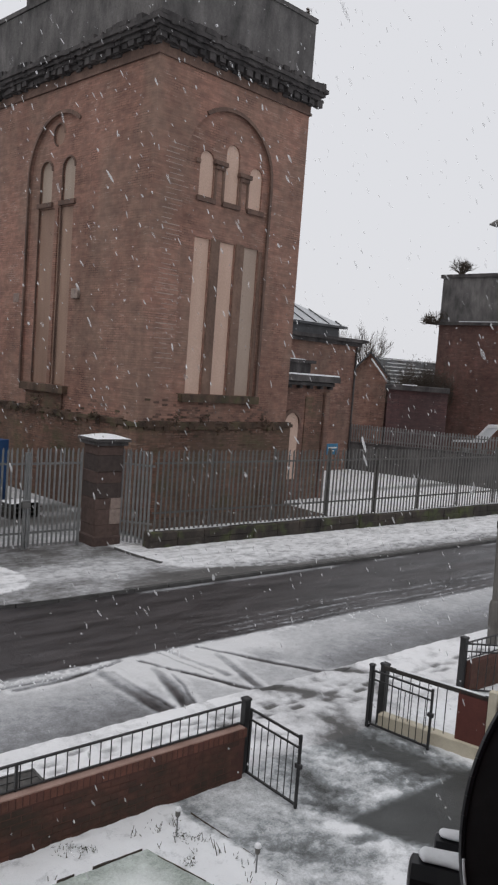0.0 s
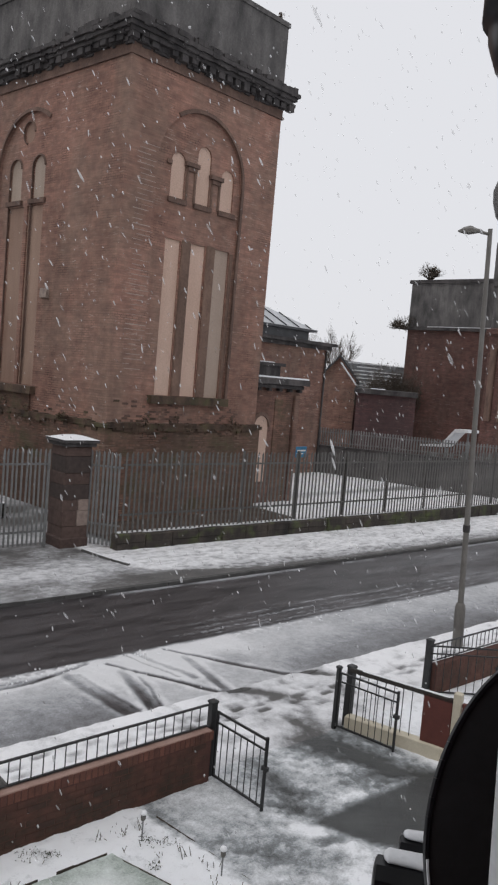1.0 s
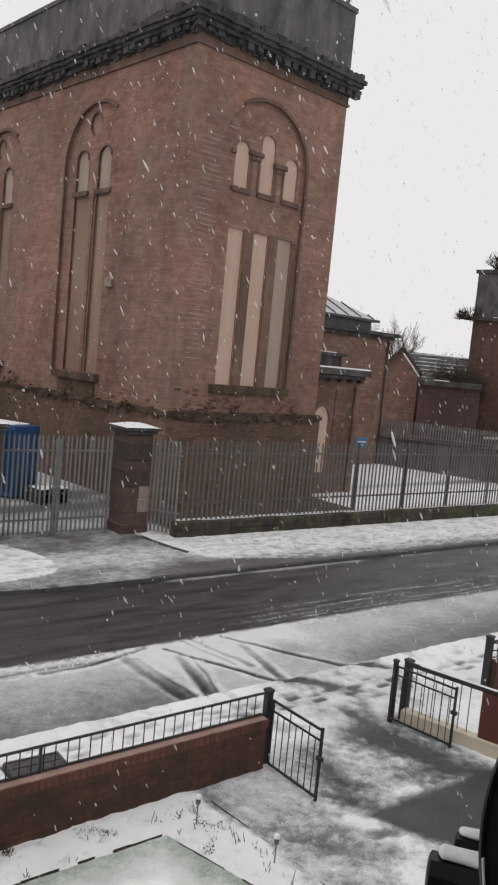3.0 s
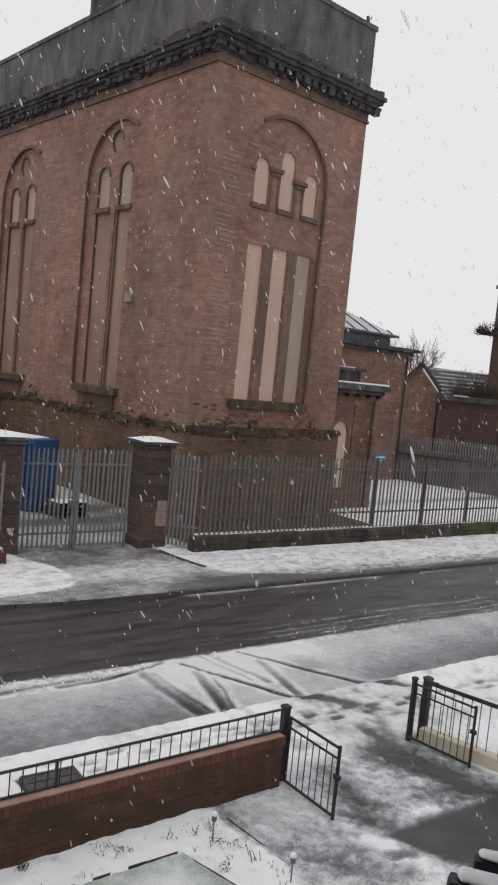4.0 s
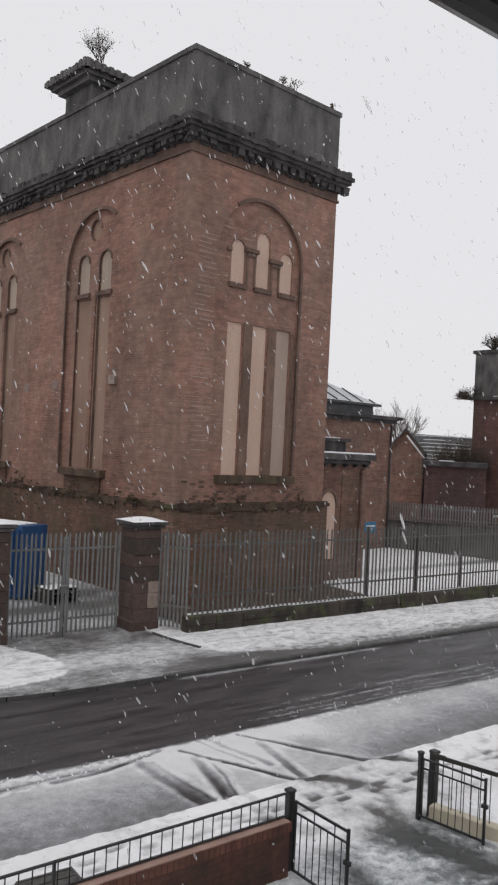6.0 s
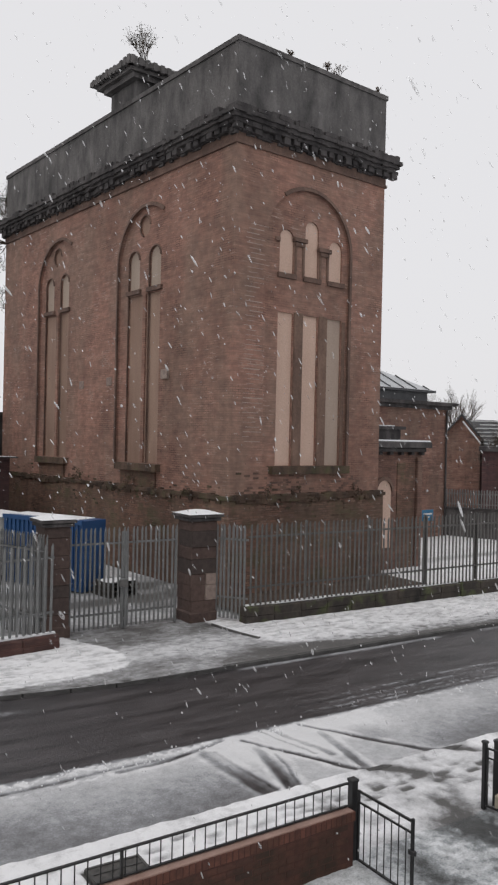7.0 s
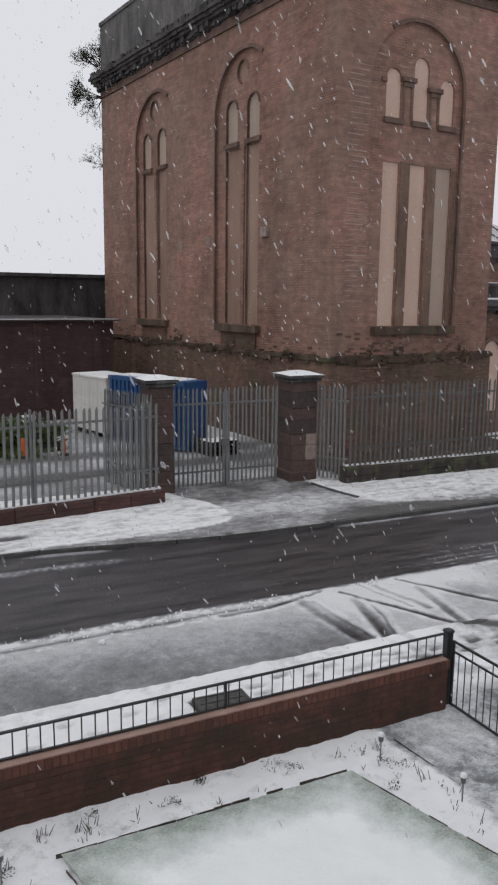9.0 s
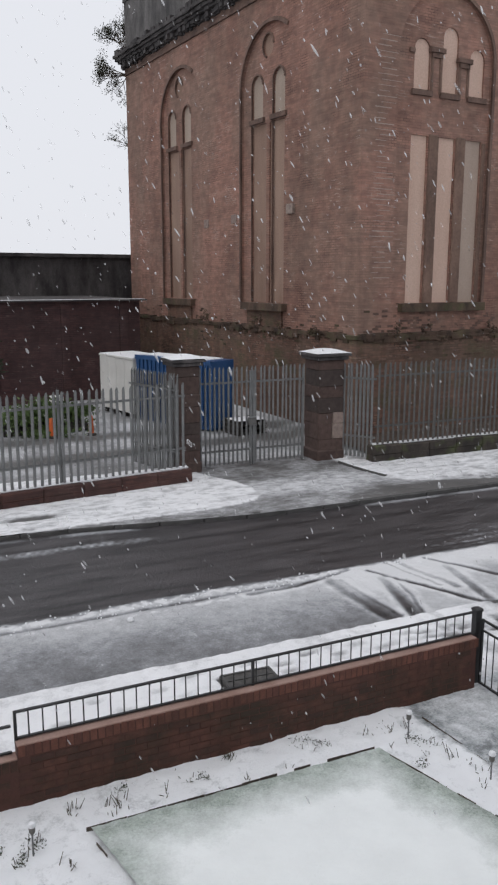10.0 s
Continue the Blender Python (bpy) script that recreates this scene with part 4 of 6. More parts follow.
porch = block("brick_porch", "small brick porch with a flat snow-edged roof", 22.3, 25.75, 20.9, 25.5, 4.75, M_BRICK_DULL, "porch")
part("roof_slab", Build().chamfered(-0.2, 3.4, -0.28, 4.9, 4.62, 4.78, 0.03).chamfered(-0.2, 3.55, -0.45, 4.9, 4.78, 5.02, 0.04), M_CORNICE, porch)
part("snow_edge", Build().chamfered(-0.2, 3.5, -0.42, 4.9, 5.02, 5.08, 0.03), M_SNOW, porch)
part("upper_block", Build().box(0.1, 2.7, 0.5, 4.5, 5.05, 5.5).box(-0.05, 2.85, 0.35, 4.6, 5.5, 5.62), M_CORNICE, porch)
part("snow_line", Build().chamfered(-0.04, 2.2, 0.37, 0.8, 5.62, 5.65, 0.01), M_SNOW, porch)
for k in range(6):
    part("bracket", Build().chamfered(0.1 + 0.62 * k, 0.28 + 0.62 * k, -0.2, 0.0, 4.5, 4.62, 0.02), M_CORNICE, porch)
part("pilaster", Build().chamfered(3.05, 3.35, -0.14, 0.02, 0, 4.4, 0.03), M_BRICK_DULL, porch)
arch_in = arch(0.62, 0.42, 0.9, 3.1, 0.42, 10)
part("blind_window", pierced([arch_in], 0.05, lambda a, z, d: Vector((a + 0.55, d - 0.03, z))), M_BOARD, porch, "beige boarded arched window")
part("window_moulding", band(arch_in[2:] + [(0.2, 0.9)], 0.14, 0.07, lambda a, z, d: Vector((a + 0.55, d - 0.03, z))), M_MOULD, porch)
# Proud slab for the doorway; the recess's shade is only its darker brick.
part("dark_door_panel", Build().box(1.95, 2.95, -0.03, 0.05, 0.0, 4.2), M_PLINTH, porch)

b2 = block("rear_engine_house", "brick rear building with dark eaves and a hipped roof", 22.4, 35.3, 27.0, 36.0, 6.75, M_BRICK_DULL, "building")
part("eave", Build().box(-0.2, 13.05, -0.2, 9.3, 6.75, 6.95).box(-0.3, 13.25, -0.45, 9.6, 6.95, 7.12), M_CORNICE, b2)
part("upper_wall", Build().box(0.0, 11.3, 0.1, 8.6, 7.12, 7.6).box(-0.2, 11.7, -0.15, 8.9, 7.6, 7.72), M_SLATE, b2)
part("hipped_roof", Build().add([(-0.2, -0.1, 7.72), (11.6, -0.1, 7.72), (11.6, 8.8, 7.72), (-0.2, 8.8, 7.72), (3.0, 4.3, 10.0), (7.4, 4.3, 10.0)],
                                [(0, 1, 5, 4), (1, 2, 5), (2, 3, 4, 5), (3, 0, 4)]), M_LEADGREY, b2, "pale glazed roof dusted with snow")
for k in range(12):
    x = 0.2 + 1.0 * k
    t = min(1.0, max(0.0, (x + 0.2) / 3.2), max(0.0, (11.6 - x) / 4.2))
    part("roof_rib", Build().tube((x, -0.1, 7.76), (x, -0.1 + 4.4 * t, 7.76 + 2.28 * t), 0.03, n=6), M_SLATE, b2)
part("pipe", Build().tube((12.75, -0.08, 0), (12.75, -0.08, 6.7), 0.05), M_CORNICE, b2)

gb = thing("gabled_house", "old brick house with a snow-dusted slate gable", "house", pose(51.47, 38.03, 0, 0, 0, -54))
HW, EA, AP = 1.42, 5.42, 7.1
part("wall", Build().add([(-HW, 0, 0), (HW, 0, 0), (HW, 6, 0), (-HW, 6, 0), (-HW, 0, EA), (HW, 0, EA), (HW, 6, EA), (-HW, 6, EA), (0, 0, AP), (0, 6, AP)],
                         [(0, 1, 5, 8, 4), (1, 2, 6, 5), (2, 3, 7, 9, 6), (3, 0, 4, 7)]), M_BRICK_DULL, gb)
for sx in (-1, 1):
    lo, hi = (sx * (HW + 0.24), EA - 0.30), (0, AP)
    part("roof", Build().add([(lo[0], y, lo[1]) for y in (-0.35, 6)] + [(hi[0], y, hi[1]) for y in (6, -0.35)] + [(lo[0], y, lo[1] + 0.2) for y in (-0.35, 6)] + [(hi[0], y, hi[1] + 0.2) for y in (6, -0.35)],
                             [(3, 2, 1, 0), (4, 5, 6, 7), (0, 1, 5, 4), (1, 2, 6, 5), (2, 3, 7, 6), (3, 0, 4, 7)]), M_SLATE, gb)
part("barge_snow", Build().tube((0.1, -0.4, AP - 0.42), (HW + 0.05, -0.4, EA - 0.42), 0.07, n=6), M_SNOW, gb, "line of snow on the bargeboard")
part("wing_wall", Build().box(HW, 7.0, 0.9, 5.6, 0, 4.7), M_BRICK_FAR, gb)
part("wing_roof", Build().add([(0.2, 0.6, 4.72), (7.2, 0.6, 4.72), (7.2, 3.2, 6.75), (0.2, 3.2, 6.95), (7.2, 5.9, 4.72), (0.2, 5.9, 4.72), (0.2, 0.6, 4.58), (7.2, 0.6, 4.58), (7.2, 5.9, 4.58), (0.2, 5.9, 4.58)],
                              [(0, 1, 2, 3), (3, 2, 4, 5), (0, 6, 7, 1), (1, 7, 8, 4, 2), (4, 8, 9, 5), (5, 9, 6, 0, 3), (6, 9, 8, 7)]), M_SLATE, gb, "dark slate wing roof streaked with snow")
for k in range(7):
    y = 0.9 + 0.36 * k
    a, b_ = 0.7 + 0.35 * (k % 3), 3.6 + 0.7 * ((3 * k) % 5)
    part("snow_streak", Build().tube((a, y, 4.74 + 0.84 * (y - 0.6)), (b_, y, 4.74 + 0.82 * (y - 0.6)), 0.05, n=5), M_SNOW, gb)
lo_b = thing("yard_outbuilding", "low dark brick outbuilding with a flat snow-edged roof", "outbuilding", pose(45.85, 32.16, 0, 0, 0, -57))
part("wall", Build().box(0, 4.0, 0, 3.0, -0.2, 4.5), M_BRICK_FAR, lo_b)
part("roof_slab", Build().chamfered(-0.2, 4.1, -0.25, 3.1, 4.5, 4.85, 0.05), M_CORNICE, lo_b)
part("snow_patch", Build().chamfered(0.9, 1.9, -0.2, 0.5, 4.85, 4.9, 0.02), M_SNOW, lo_b)

# the second tower down the street
t2 = thing("second_tower", "second derelict brick tower with sooty parapet, further down the street", "tower", pose(53.0, 33.1, 0))
part("wall", Build().box(0, 12, -15, 0, -0.2, 9.5), M_BRICK_T2, t2)
part("string_course", Build().box(-0.3, 12.3, -15.3, 0.25, 9.5, 9.72), M_CORNICE, t2)
part("snow_line", Build().box(-0.32, -0.1, -8.3, -1.8, 9.72, 9.76), M_SNOW, t2)
part("parapet", Build().box(0, 12, -15, 0, 9.72, 12.95), M_SOOT, t2)
part("coping", Build().box(-0.15, 12.15, -15.15, 0.15, 12.95, 13.2), M_CORNICE, t2)
OX, OY = -1.4, -9.9
part("stair_turret", Build().lathe([(2.4, -0.2), (2.4, 8.9), (2.65, 9.1), (2.65, 9.4), (2.35, 9.5)], 8, (OX, OY)), M_BRICK_T2, t2, "eight-sided brick stair turret")
part("turret_drum", Build().lathe([(2.35, 9.5), (2.35, 12.1), (2.5, 12.25), (2.5, 12.5), (2.3, 12.55)], 8, (OX, OY)), M_SOOT, t2, "sooty upper drum of the stair turret")
belfry = part("belfry", Build().lathe([(2.35, 15.0), (2.35, 16.4), (2.75, 16.9), (3.0, 17.8), (3.05, 18.6), (2.85, 19.2), (2.6, 19.9), (2.2, 20.5), (2.15, 20.8), (2.2, 21.3), (2.05, 22.2), (1.7, 22.9), (1.0, 23.4), (0.05, 23.6)], 16, (OX, OY)), M_SOOT, t2, "domed cap of an open stone belfry")
for i in range(8):
    a = 2 * math.pi * (i + 0.5) / 8
    part("pier", Build().tube((OX + 1.95 * math.cos(a), OY + 1.95 * math.sin(a), 12.5), (OX + 1.95 * math.cos(a), OY + 1.95 * math.sin(a), 15.2), 0.46, 0.5, n=6), M_SOOT, belfry)
for a in (150, 180, 210):
    q = pose(OX, OY, 0, 0, 0, a) @ pose(2.3, 0, 0)
    part("slit_panel", Build().box(-0.05, 0.06, -0.3, 0.3, 3.4, 8.2), M_TRACERY, t2, "", q)

# retaining wall and fence at the far side of the yard
YARD_END = street(32.6, 31.4, 0, -72)
back = thing("yard_wall", "dark mossy retaining wall at the far side of the yard", "wall", YARD_END, "", "structure")


def rising(x0, x1, y0, y1, z0, z1, lift=0.3, run=13.7):
    """A bar whose top and foot climb slowly along it."""
    p = [(x, y, z + lift * x / run) for z in (z0, z1) for x, y in ((x0, y0), (x1, y0), (x1, y1), (x0, y1))]
    return Build().add(p, [(3, 2, 1, 0), (4, 5, 6, 7), (0, 1, 5, 4), (1, 2, 6, 5), (2, 3, 7, 6), (3, 0, 4, 7)])


part("stonework", rising(0, 13.7, -0.2, 0.2, -0.5, 1.42), M_SOOT, back)
part("coping", rising(0, 13.7, -0.26, 0.26, 1.42, 1.54), M_CORNICE, back)
fb = thing("far_palisade", "pale galvanised palisade fence on the retaining wall", "fence", YARD_END)
far_pales = Build()
for i in range(91):
    x = 0.02 + i * 0.15
    far_pales.box(x, x + 0.065, -0.02, 0.02, 1.5 + 0.3 * x / 13.7, 2.5 + 0.2 * x / 13.7 + random.uniform(-0.02, 0.02))
tagged(part("pale_run", far_pales, M_GALV, fb), kind="stuff")
part("rail", rising(0, 13.7, 0.02, 0.05, 1.7, 1.75), M_GALV, fb)
part("rail", rising(0, 13.7, 0.02, 0.05, 2.25, 2.3), M_GALV, fb)
ramp_ob = thing("stair_canopy", "snow-covered sloping canopy over an outside stair", "canopy", street(36.6, 24.2))
part("post", Build().tube((0, -0.7, 0), (0, -0.7, 3.0), 0.06), M_GALV, ramp_ob)
part("post", Build().tube((0, 0.5, 0), (0, 0.5, 2.1), 0.06), M_GALV, ramp_ob)
part("roof", Build().add([(-0.5, -1.0, 3.05), (-0.5, -0.2, 3.0), (-0.5, 0.55, 2.15), (-0.5, 1.9, 2.05), (0.5, -1.0, 3.05), (0.5, -0.2, 3.0), (0.5, 0.55, 2.15), (0.5, 1.9, 2.05),
                          (-0.5, -1.0, 3.2), (-0.5, -0.2, 3.18), (-0.5, 0.6, 2.3), (-0.5, 1.9, 2.15), (0.5, -1.0, 3.2), (0.5, -0.2, 3.18), (0.5, 0.6, 2.3), (0.5, 1.9, 2.15)],
                         [(8, 9, 13, 12), (9, 10, 14, 13), (10, 11, 15, 14), (0, 4, 5, 1), (1, 5, 6, 2), (2, 6, 7, 3), (0, 1, 9, 8), (1, 2, 10, 9), (2, 3, 11, 10), (4, 12, 13, 5), (5, 13, 14, 6), (6, 14, 15, 7), (0, 8, 12, 4), (3, 7, 15, 11)]), M_SNOW, ramp_ob)


# ==== palisade fences and gates ====
def pale_mesh(h, w=0.07, mat=None, name="pale"):
    """A pressed pale: shallow W in section, split pointed head."""
    b = Build()
    xs = (-w / 2, -w / 6, w / 6, w / 2)
    ys = (0.012, -0.012, -0.012, 0.012)
    t = 0.004
    hs = (h - 0.07, h, h, h - 0.07)
    v = [(x, y - t, 0.0) for x, y in zip(xs, ys)] + [(x, y - t, q) for x, y, q in zip(xs, ys, hs)]
    v += [(x, y + t, 0.0) for x, y in zip(xs, ys)] + [(x, y + t, q) for x, y, q in zip(xs, ys, hs)]
    f = [(i, i + 1, i + 5, i + 4) for i in range(3)] + [(8 + i + 1, 8 + i, 12 + i, 12 + i + 1) for i in range(3)]
    f += [(0, 4, 12, 8), (3, 11, 15, 7)] + [(4 + i, 5 + i, 13 + i, 12 + i) for i in range(3)]
    me = b.add(v, f).mesh(name)
    me.materials.append(mat)
    return me


def palisade(name, label, at, length, h, z0, mat, pitch=0.166, posts=True, step_every=2.72, rails=(0.22, 0.84), category="fence", lead=0.08, first=0.0, wide=0.068):
    """A run of palisade along its own x, foot at z0."""
    root = thing(name, label, category, at)
    me = pale_mesh(h, wide, mat)
    n = int((length - lead) / pitch) + 1
    for i in range(n):
        part("pale", me, None, root, "", pose(lead + i * pitch, -0.03, z0, 0, random.uniform(-0.6, 0.6)))
    for r in rails:
        part("rail", Build().box(0, length, -0.012, 0.012, z0 + h * r - 0.025, z0 + h * r + 0.025).box(0, length, -0.012, 0.03, z0 + h * r + 0.02, z0 + h * r + 0.025), mat, root)
    if posts:
        u = first
        while u <= length + 0.01:
            part("post", Build().box(u - 0.032, u + 0.032, 0.013, 0.03, -0.05, z0 + h + 0.03).box(u - 0.008, u + 0.008, 0.03, 0.1, -0.05, z0 + h + 0.03), mat, root)
            u += step_every
    return root


WALLH = 0.5
palisade("palisade_fence", "grey galvanised palisade fence on a mossy low wall", street(11.95, FENCE + 0.1), 24.7, 2.2, WALLH, M_GALV_DARK, step_every=2.36, first=1.97)
palisade("palisade_fence", "short palisade return between pillar and wall", street(11.36, 18.9, 0, -54), 1.0, 2.55, 0.12, M_GALV, pitch=0.118, posts=False)
palisade("palisade_fence", "grey galvanised palisade fence on a low red-brick wall", street(6.55, FENCE + 0.1) @ pose(0, 0, 0, 0, 0, 8) @ pose(-14.6, 0, 0), 14.6, 2.05, 0.42, M_GALV, first=0.6)
palisade("palisade_fence", "short palisade return beside the gate pillar", street(6.5, 18.42, 0, 108), 2.1, 2.5, 0.12, M_GALV, wide=0.056, pitch=0.108, posts=False)
for a, flip in ((7.22, 1), (10.27, -1)):
    gate = palisade("palisade_gate", "closed galvanised palisade gate leaf with a lock box", street(a if flip > 0 else a - 1.5, 19.05), 1.5, 2.55, 0.12, M_GALV, wide=0.056, pitch=0.128, posts=False, rails=(0.14, 0.84), category="gate")
    part("stile", Build().box(-0.01, 0.05, -0.03, 0.03, 0.06, 2.55), M_GALV, gate)
    part("stile", Build().box(1.45, 1.51, -0.03, 0.03, 0.06, 2.55), M_GALV, gate)
    if flip > 0:
        part("lock_box", Build().chamfered(1.38, 1.62, -0.1, -0.035, 1.14, 1.32, 0.015), M_GALV_DARK, gate)
        part("lock_hood", Build().chamfered(1.40, 1.60, -0.12, -0.03, 1.32, 1.345, 0.008), M_GALV, gate)


def wall_run(name, label, u0, u1, v, h, mat, capmat, w=0.36, at=None):
    root = thing(name, label, "wall", at or street(u0, v), "", "structure")
    L = u1 - u0
    n = int(L / 0.9)
    for i in range(n):
        part("stone", Build().chamfered(i * L / n, (i + 1) * L / n - 0.006, -w / 2 + random.uniform(-0.02, 0.02), w / 2, -0.2, h * 0.5, 0.02), mat, root)
        part("stone", Build().chamfered(i * L / n, (i + 1) * L / n - 0.004, -w / 2 + random.uniform(-0.012, 0.012), w / 2, h * 0.5, h - 0.03 + random.uniform(-0.02, 0.025), 0.03), mat, root)
    part("snow_strip", Build().chamfered(0.1, L - 0.05, -0.02, w / 2 - 0.06, h - 0.03, h + 0.015, 0.01), capmat, root)


kerb_edge = thing("crossing_edging", "thin dark edging stones beside the gate crossing", "edging", STREET, "", "structure")
for a, b_ in (((10.98, 18.3), (11.03, 17.7)), ((11.03, 17.68), (11.12, 17.08)), ((11.12, 17.06), (11.26, 16.5))):
    ang = math.degrees(math.atan2(b_[1] - a[1], b_[0] - a[0]))
    part("edging_stone", Build().chamfered(0, 0.58, -0.05, 0.05, -0.1, 0.1, 0.012), M_CONCRETE, kerb_edge, "", pose(a[0], a[1], 0.0, 0, 0, ang))
    part("snow_cover", Build().chamfered(0.004, 0.576, -0.02, 0.046, 0.095, 0.112, 0.006), M_SNOW, kerb_edge, "", pose(a[0], a[1], 0.0, 0, 0, ang))
wall_run("fence_wall", "low mossy blackened stone wall under the fence", 11.8, 36.7, FENCE + 0.1, WALLH, M_WALLSTONE, M_SNOW)
wall_run("brick_fence_wall", "low dark red brick wall under the fence", 0.0, 14.75, 0.0, 0.40, M_REDWALL, M_SNOW, 0.3, street(6.65, FENCE + 0.1) @ pose(0, 0, 0, 0, 0, 8) @ pose(-14.75, 0, 0))


def gate_pillar(u, v, k_=1.0):
    """k_: breadth against the wider pillar."""
    p = thing("gate_pillar", "square old stone gate pillar with a snow-covered cap", "pillar", street(u, v) @ Matrix.Diagonal((k_, k_, 1, 1)), "gate pillars")
    z, k = 0.0, 0
    part("base", Build().chamfered(-0.43, 0.43, -0.43, 0.43, -0.1, 0.32, 0.04), M_PILLAR, p)
    z = 0.32
    for k, h in enumerate((0.30, 0.42, 0.30, 0.40, 0.32, 0.44, 0.26)):
        j = random.uniform(-0.012, 0.012)
        if k in (1, 2) and k_ == 1.0:
            part("stone", Build().chamfered(-0.39, 0.05 + j, -0.39 + j, 0.39, z, z + h - 0.008, 0.018), M_PILLAR, p)
            part("stone", Build().chamfered(0.06 + j, 0.39, -0.40, 0.39, z, z + h - 0.008, 0.018), M_PILLAR_PALE, p, "pale repaired stone")
        else:
            part("stone", Build().chamfered(-0.39 + j, 0.39, -0.39 - j, 0.39, z, z + h - 0.008, 0.018), M_PILLAR, p)
        z += h
    part("cap", Build().chamfered(-0.48, 0.48, -0.48, 0.48, z, z + 0.1, 0.03).chamfered(-0.54, 0.54, -0.54, 0.54, z + 0.1, z + 0.17, 0.03), M_CORNICE, p)
    dome = Build()
    n = 9
    pts = [(-0.54 + 1.08 * i / n, -0.54 + 1.08 * q / n) for q in range(n + 1) for i in range(n + 1)]
    dome.add([(x, y, z + 0.17 + 0.10 * max(0, (1 - (abs(x) / 0.55) ** 2.2) * (1 - (abs(y) / 0.55) ** 2.2)) + 0.01) for x, y in pts],
             [(q * (n + 1) + i, q * (n + 1) + i + 1, (q + 1) * (n + 1) + i + 1, (q + 1) * (n + 1) + i) for q in range(n) for i in range(n)])
    part("snow_cap", dome, M_SNOW, p, "white mound of snow", smooth=True)


gate_pillar(10.96, 19.15)
gate_pillar(6.88, 19.15, 0.84)


# ==== in the yard ====
cont = thing("shipping_container", "blue corrugated steel shipping container behind the gates", "container", street(7.95, 27.0, 0.08, -64.7))
part("body", Build().box(0, 3.55, 0.05, 1.1, 0.0, 2.22), M_BLUE, cont)
for k in range(17):
    part("corrugation", Build().box(0.08 + 0.2 * k, 0.18 + 0.2 * k, 0.0, 0.06, 0.14, 2.1), M_BLUE, cont)
part("top_rail", Build().box(0, 3.55, -0.02, 0.08, 2.1, 2.24), M_BLUE, cont)
part("snow_cover", Build().chamfered(0.05, 3.15, 0.3, 1.05, 2.22, 2.25, 0.01), M_SNOW, cont)
cab = thing("site_cabin", "white panelled site cabin on feet beside the container", "cabin", street(7.35, 29.55, 0.0, -77))
part("body", Build().chamfered(0, 2.45, 0.0, 1.4, 0.22, 2.12, 0.02), M_WHITE, cab)
for k in range(4):
    part("panel_joint", Build().box(0.6 * k + 0.02, 0.6 * k + 0.05, -0.015, 0.0, 0.24, 2.1), M_WHITE, cab)
for k in range(4):
    part("foot", Build().box(0.1 + 0.7 * k, 0.3 + 0.7 * k, 0.1, 0.3, 0.0, 0.22), M_DARKJUNK, cab)
part("roof_edge", Build().box(-0.03, 2.48, -0.03, 1.43, 2.12, 2.18), M_WHITE, cab)
part("snow_cover", Build().chamfered(0.0, 2.45, 0.0, 1.4, 2.18, 2.2, 0.01), M_SNOW, cab)

for u, v, t in ((10.45, 23.4, 8),):
    pal = thing("pallet_stack", "low stack of dark timber pallets with snow on top", "pallets", street(u, v, 0.02, t))
    for k in range(3):
        part("deck", Build().box(-0.55, 0.55, -0.5, 0.5, 0.02 + 0.15 * k, 0.05 + 0.15 * k), M_DARKJUNK, pal)
        for q in (-0.5, 0, 0.42):
            part("bearer", Build().box(q, q + 0.1, -0.48, 0.48, 0.05 + 0.15 * k, 0.17 + 0.15 * k), M_DARKJUNK, pal)
    part("snow_cover", Build().chamfered(-0.52, 0.52, -0.48, 0.2, 0.47, 0.495, 0.012), M_SNOW, pal)


def foliage(b, rng, centre, size, n, leaf=0.05, squash=1.0):
    """Small leaf blades scattered in uneven clumps."""
    clumps = [(Vector((rng.gauss(0, 0.45), rng.gauss(0, 0.45), rng.uniform(-0.7, 0.8))), rng.uniform(0.25, 0.55)) for _ in range(9)]
    for _ in range(n):
        c, r = rng.choice(clumps)
        p = c + Vector((rng.gauss(0, r), rng.gauss(0, r), rng.gauss(0, r))) * 0.6
        p = Vector(centre) + Vector((p.x * size[0], p.y * size[1], p.z * size[2]))
        d = Vector((rng.uniform(-1, 1), rng.uniform(-1, 1), rng.uniform(-0.6, 1))).normalized() * leaf
        e = d.cross(Vector((rng.uniform(-1, 1), rng.uniform(-1, 1), rng.uniform(-1, 1)))).normalized() * leaf * 0.4
        b.add([p - d, p + e, p + d, p - e], [(0, 1, 2, 3)])


def twigs(b, rng, base, way, length, radius, depth, spread=0.6, tips=None):
    """A branching shoot."""
    end = Vector(base) + Vector(way).normalized() * length
    b.tube(base, end, radius, radius * 0.62, 5)
    if tips is not None and depth <= 1:
        tips.append(end)
    if depth:
        for _ in range(3 if depth > 1 else 4):
            w = Vector(way).normalized() + Vector((rng.uniform(-1, 1), rng.uniform(-1, 1), rng.uniform(-0.5, 0.9))) * spread
            s = Vector(base).lerp(end, rng.uniform(0.45, 1.0))
            twigs(b, rng, s, w, length * rng.uniform(0.5, 0.78), radius * 0.6, depth - 1, spread, tips)


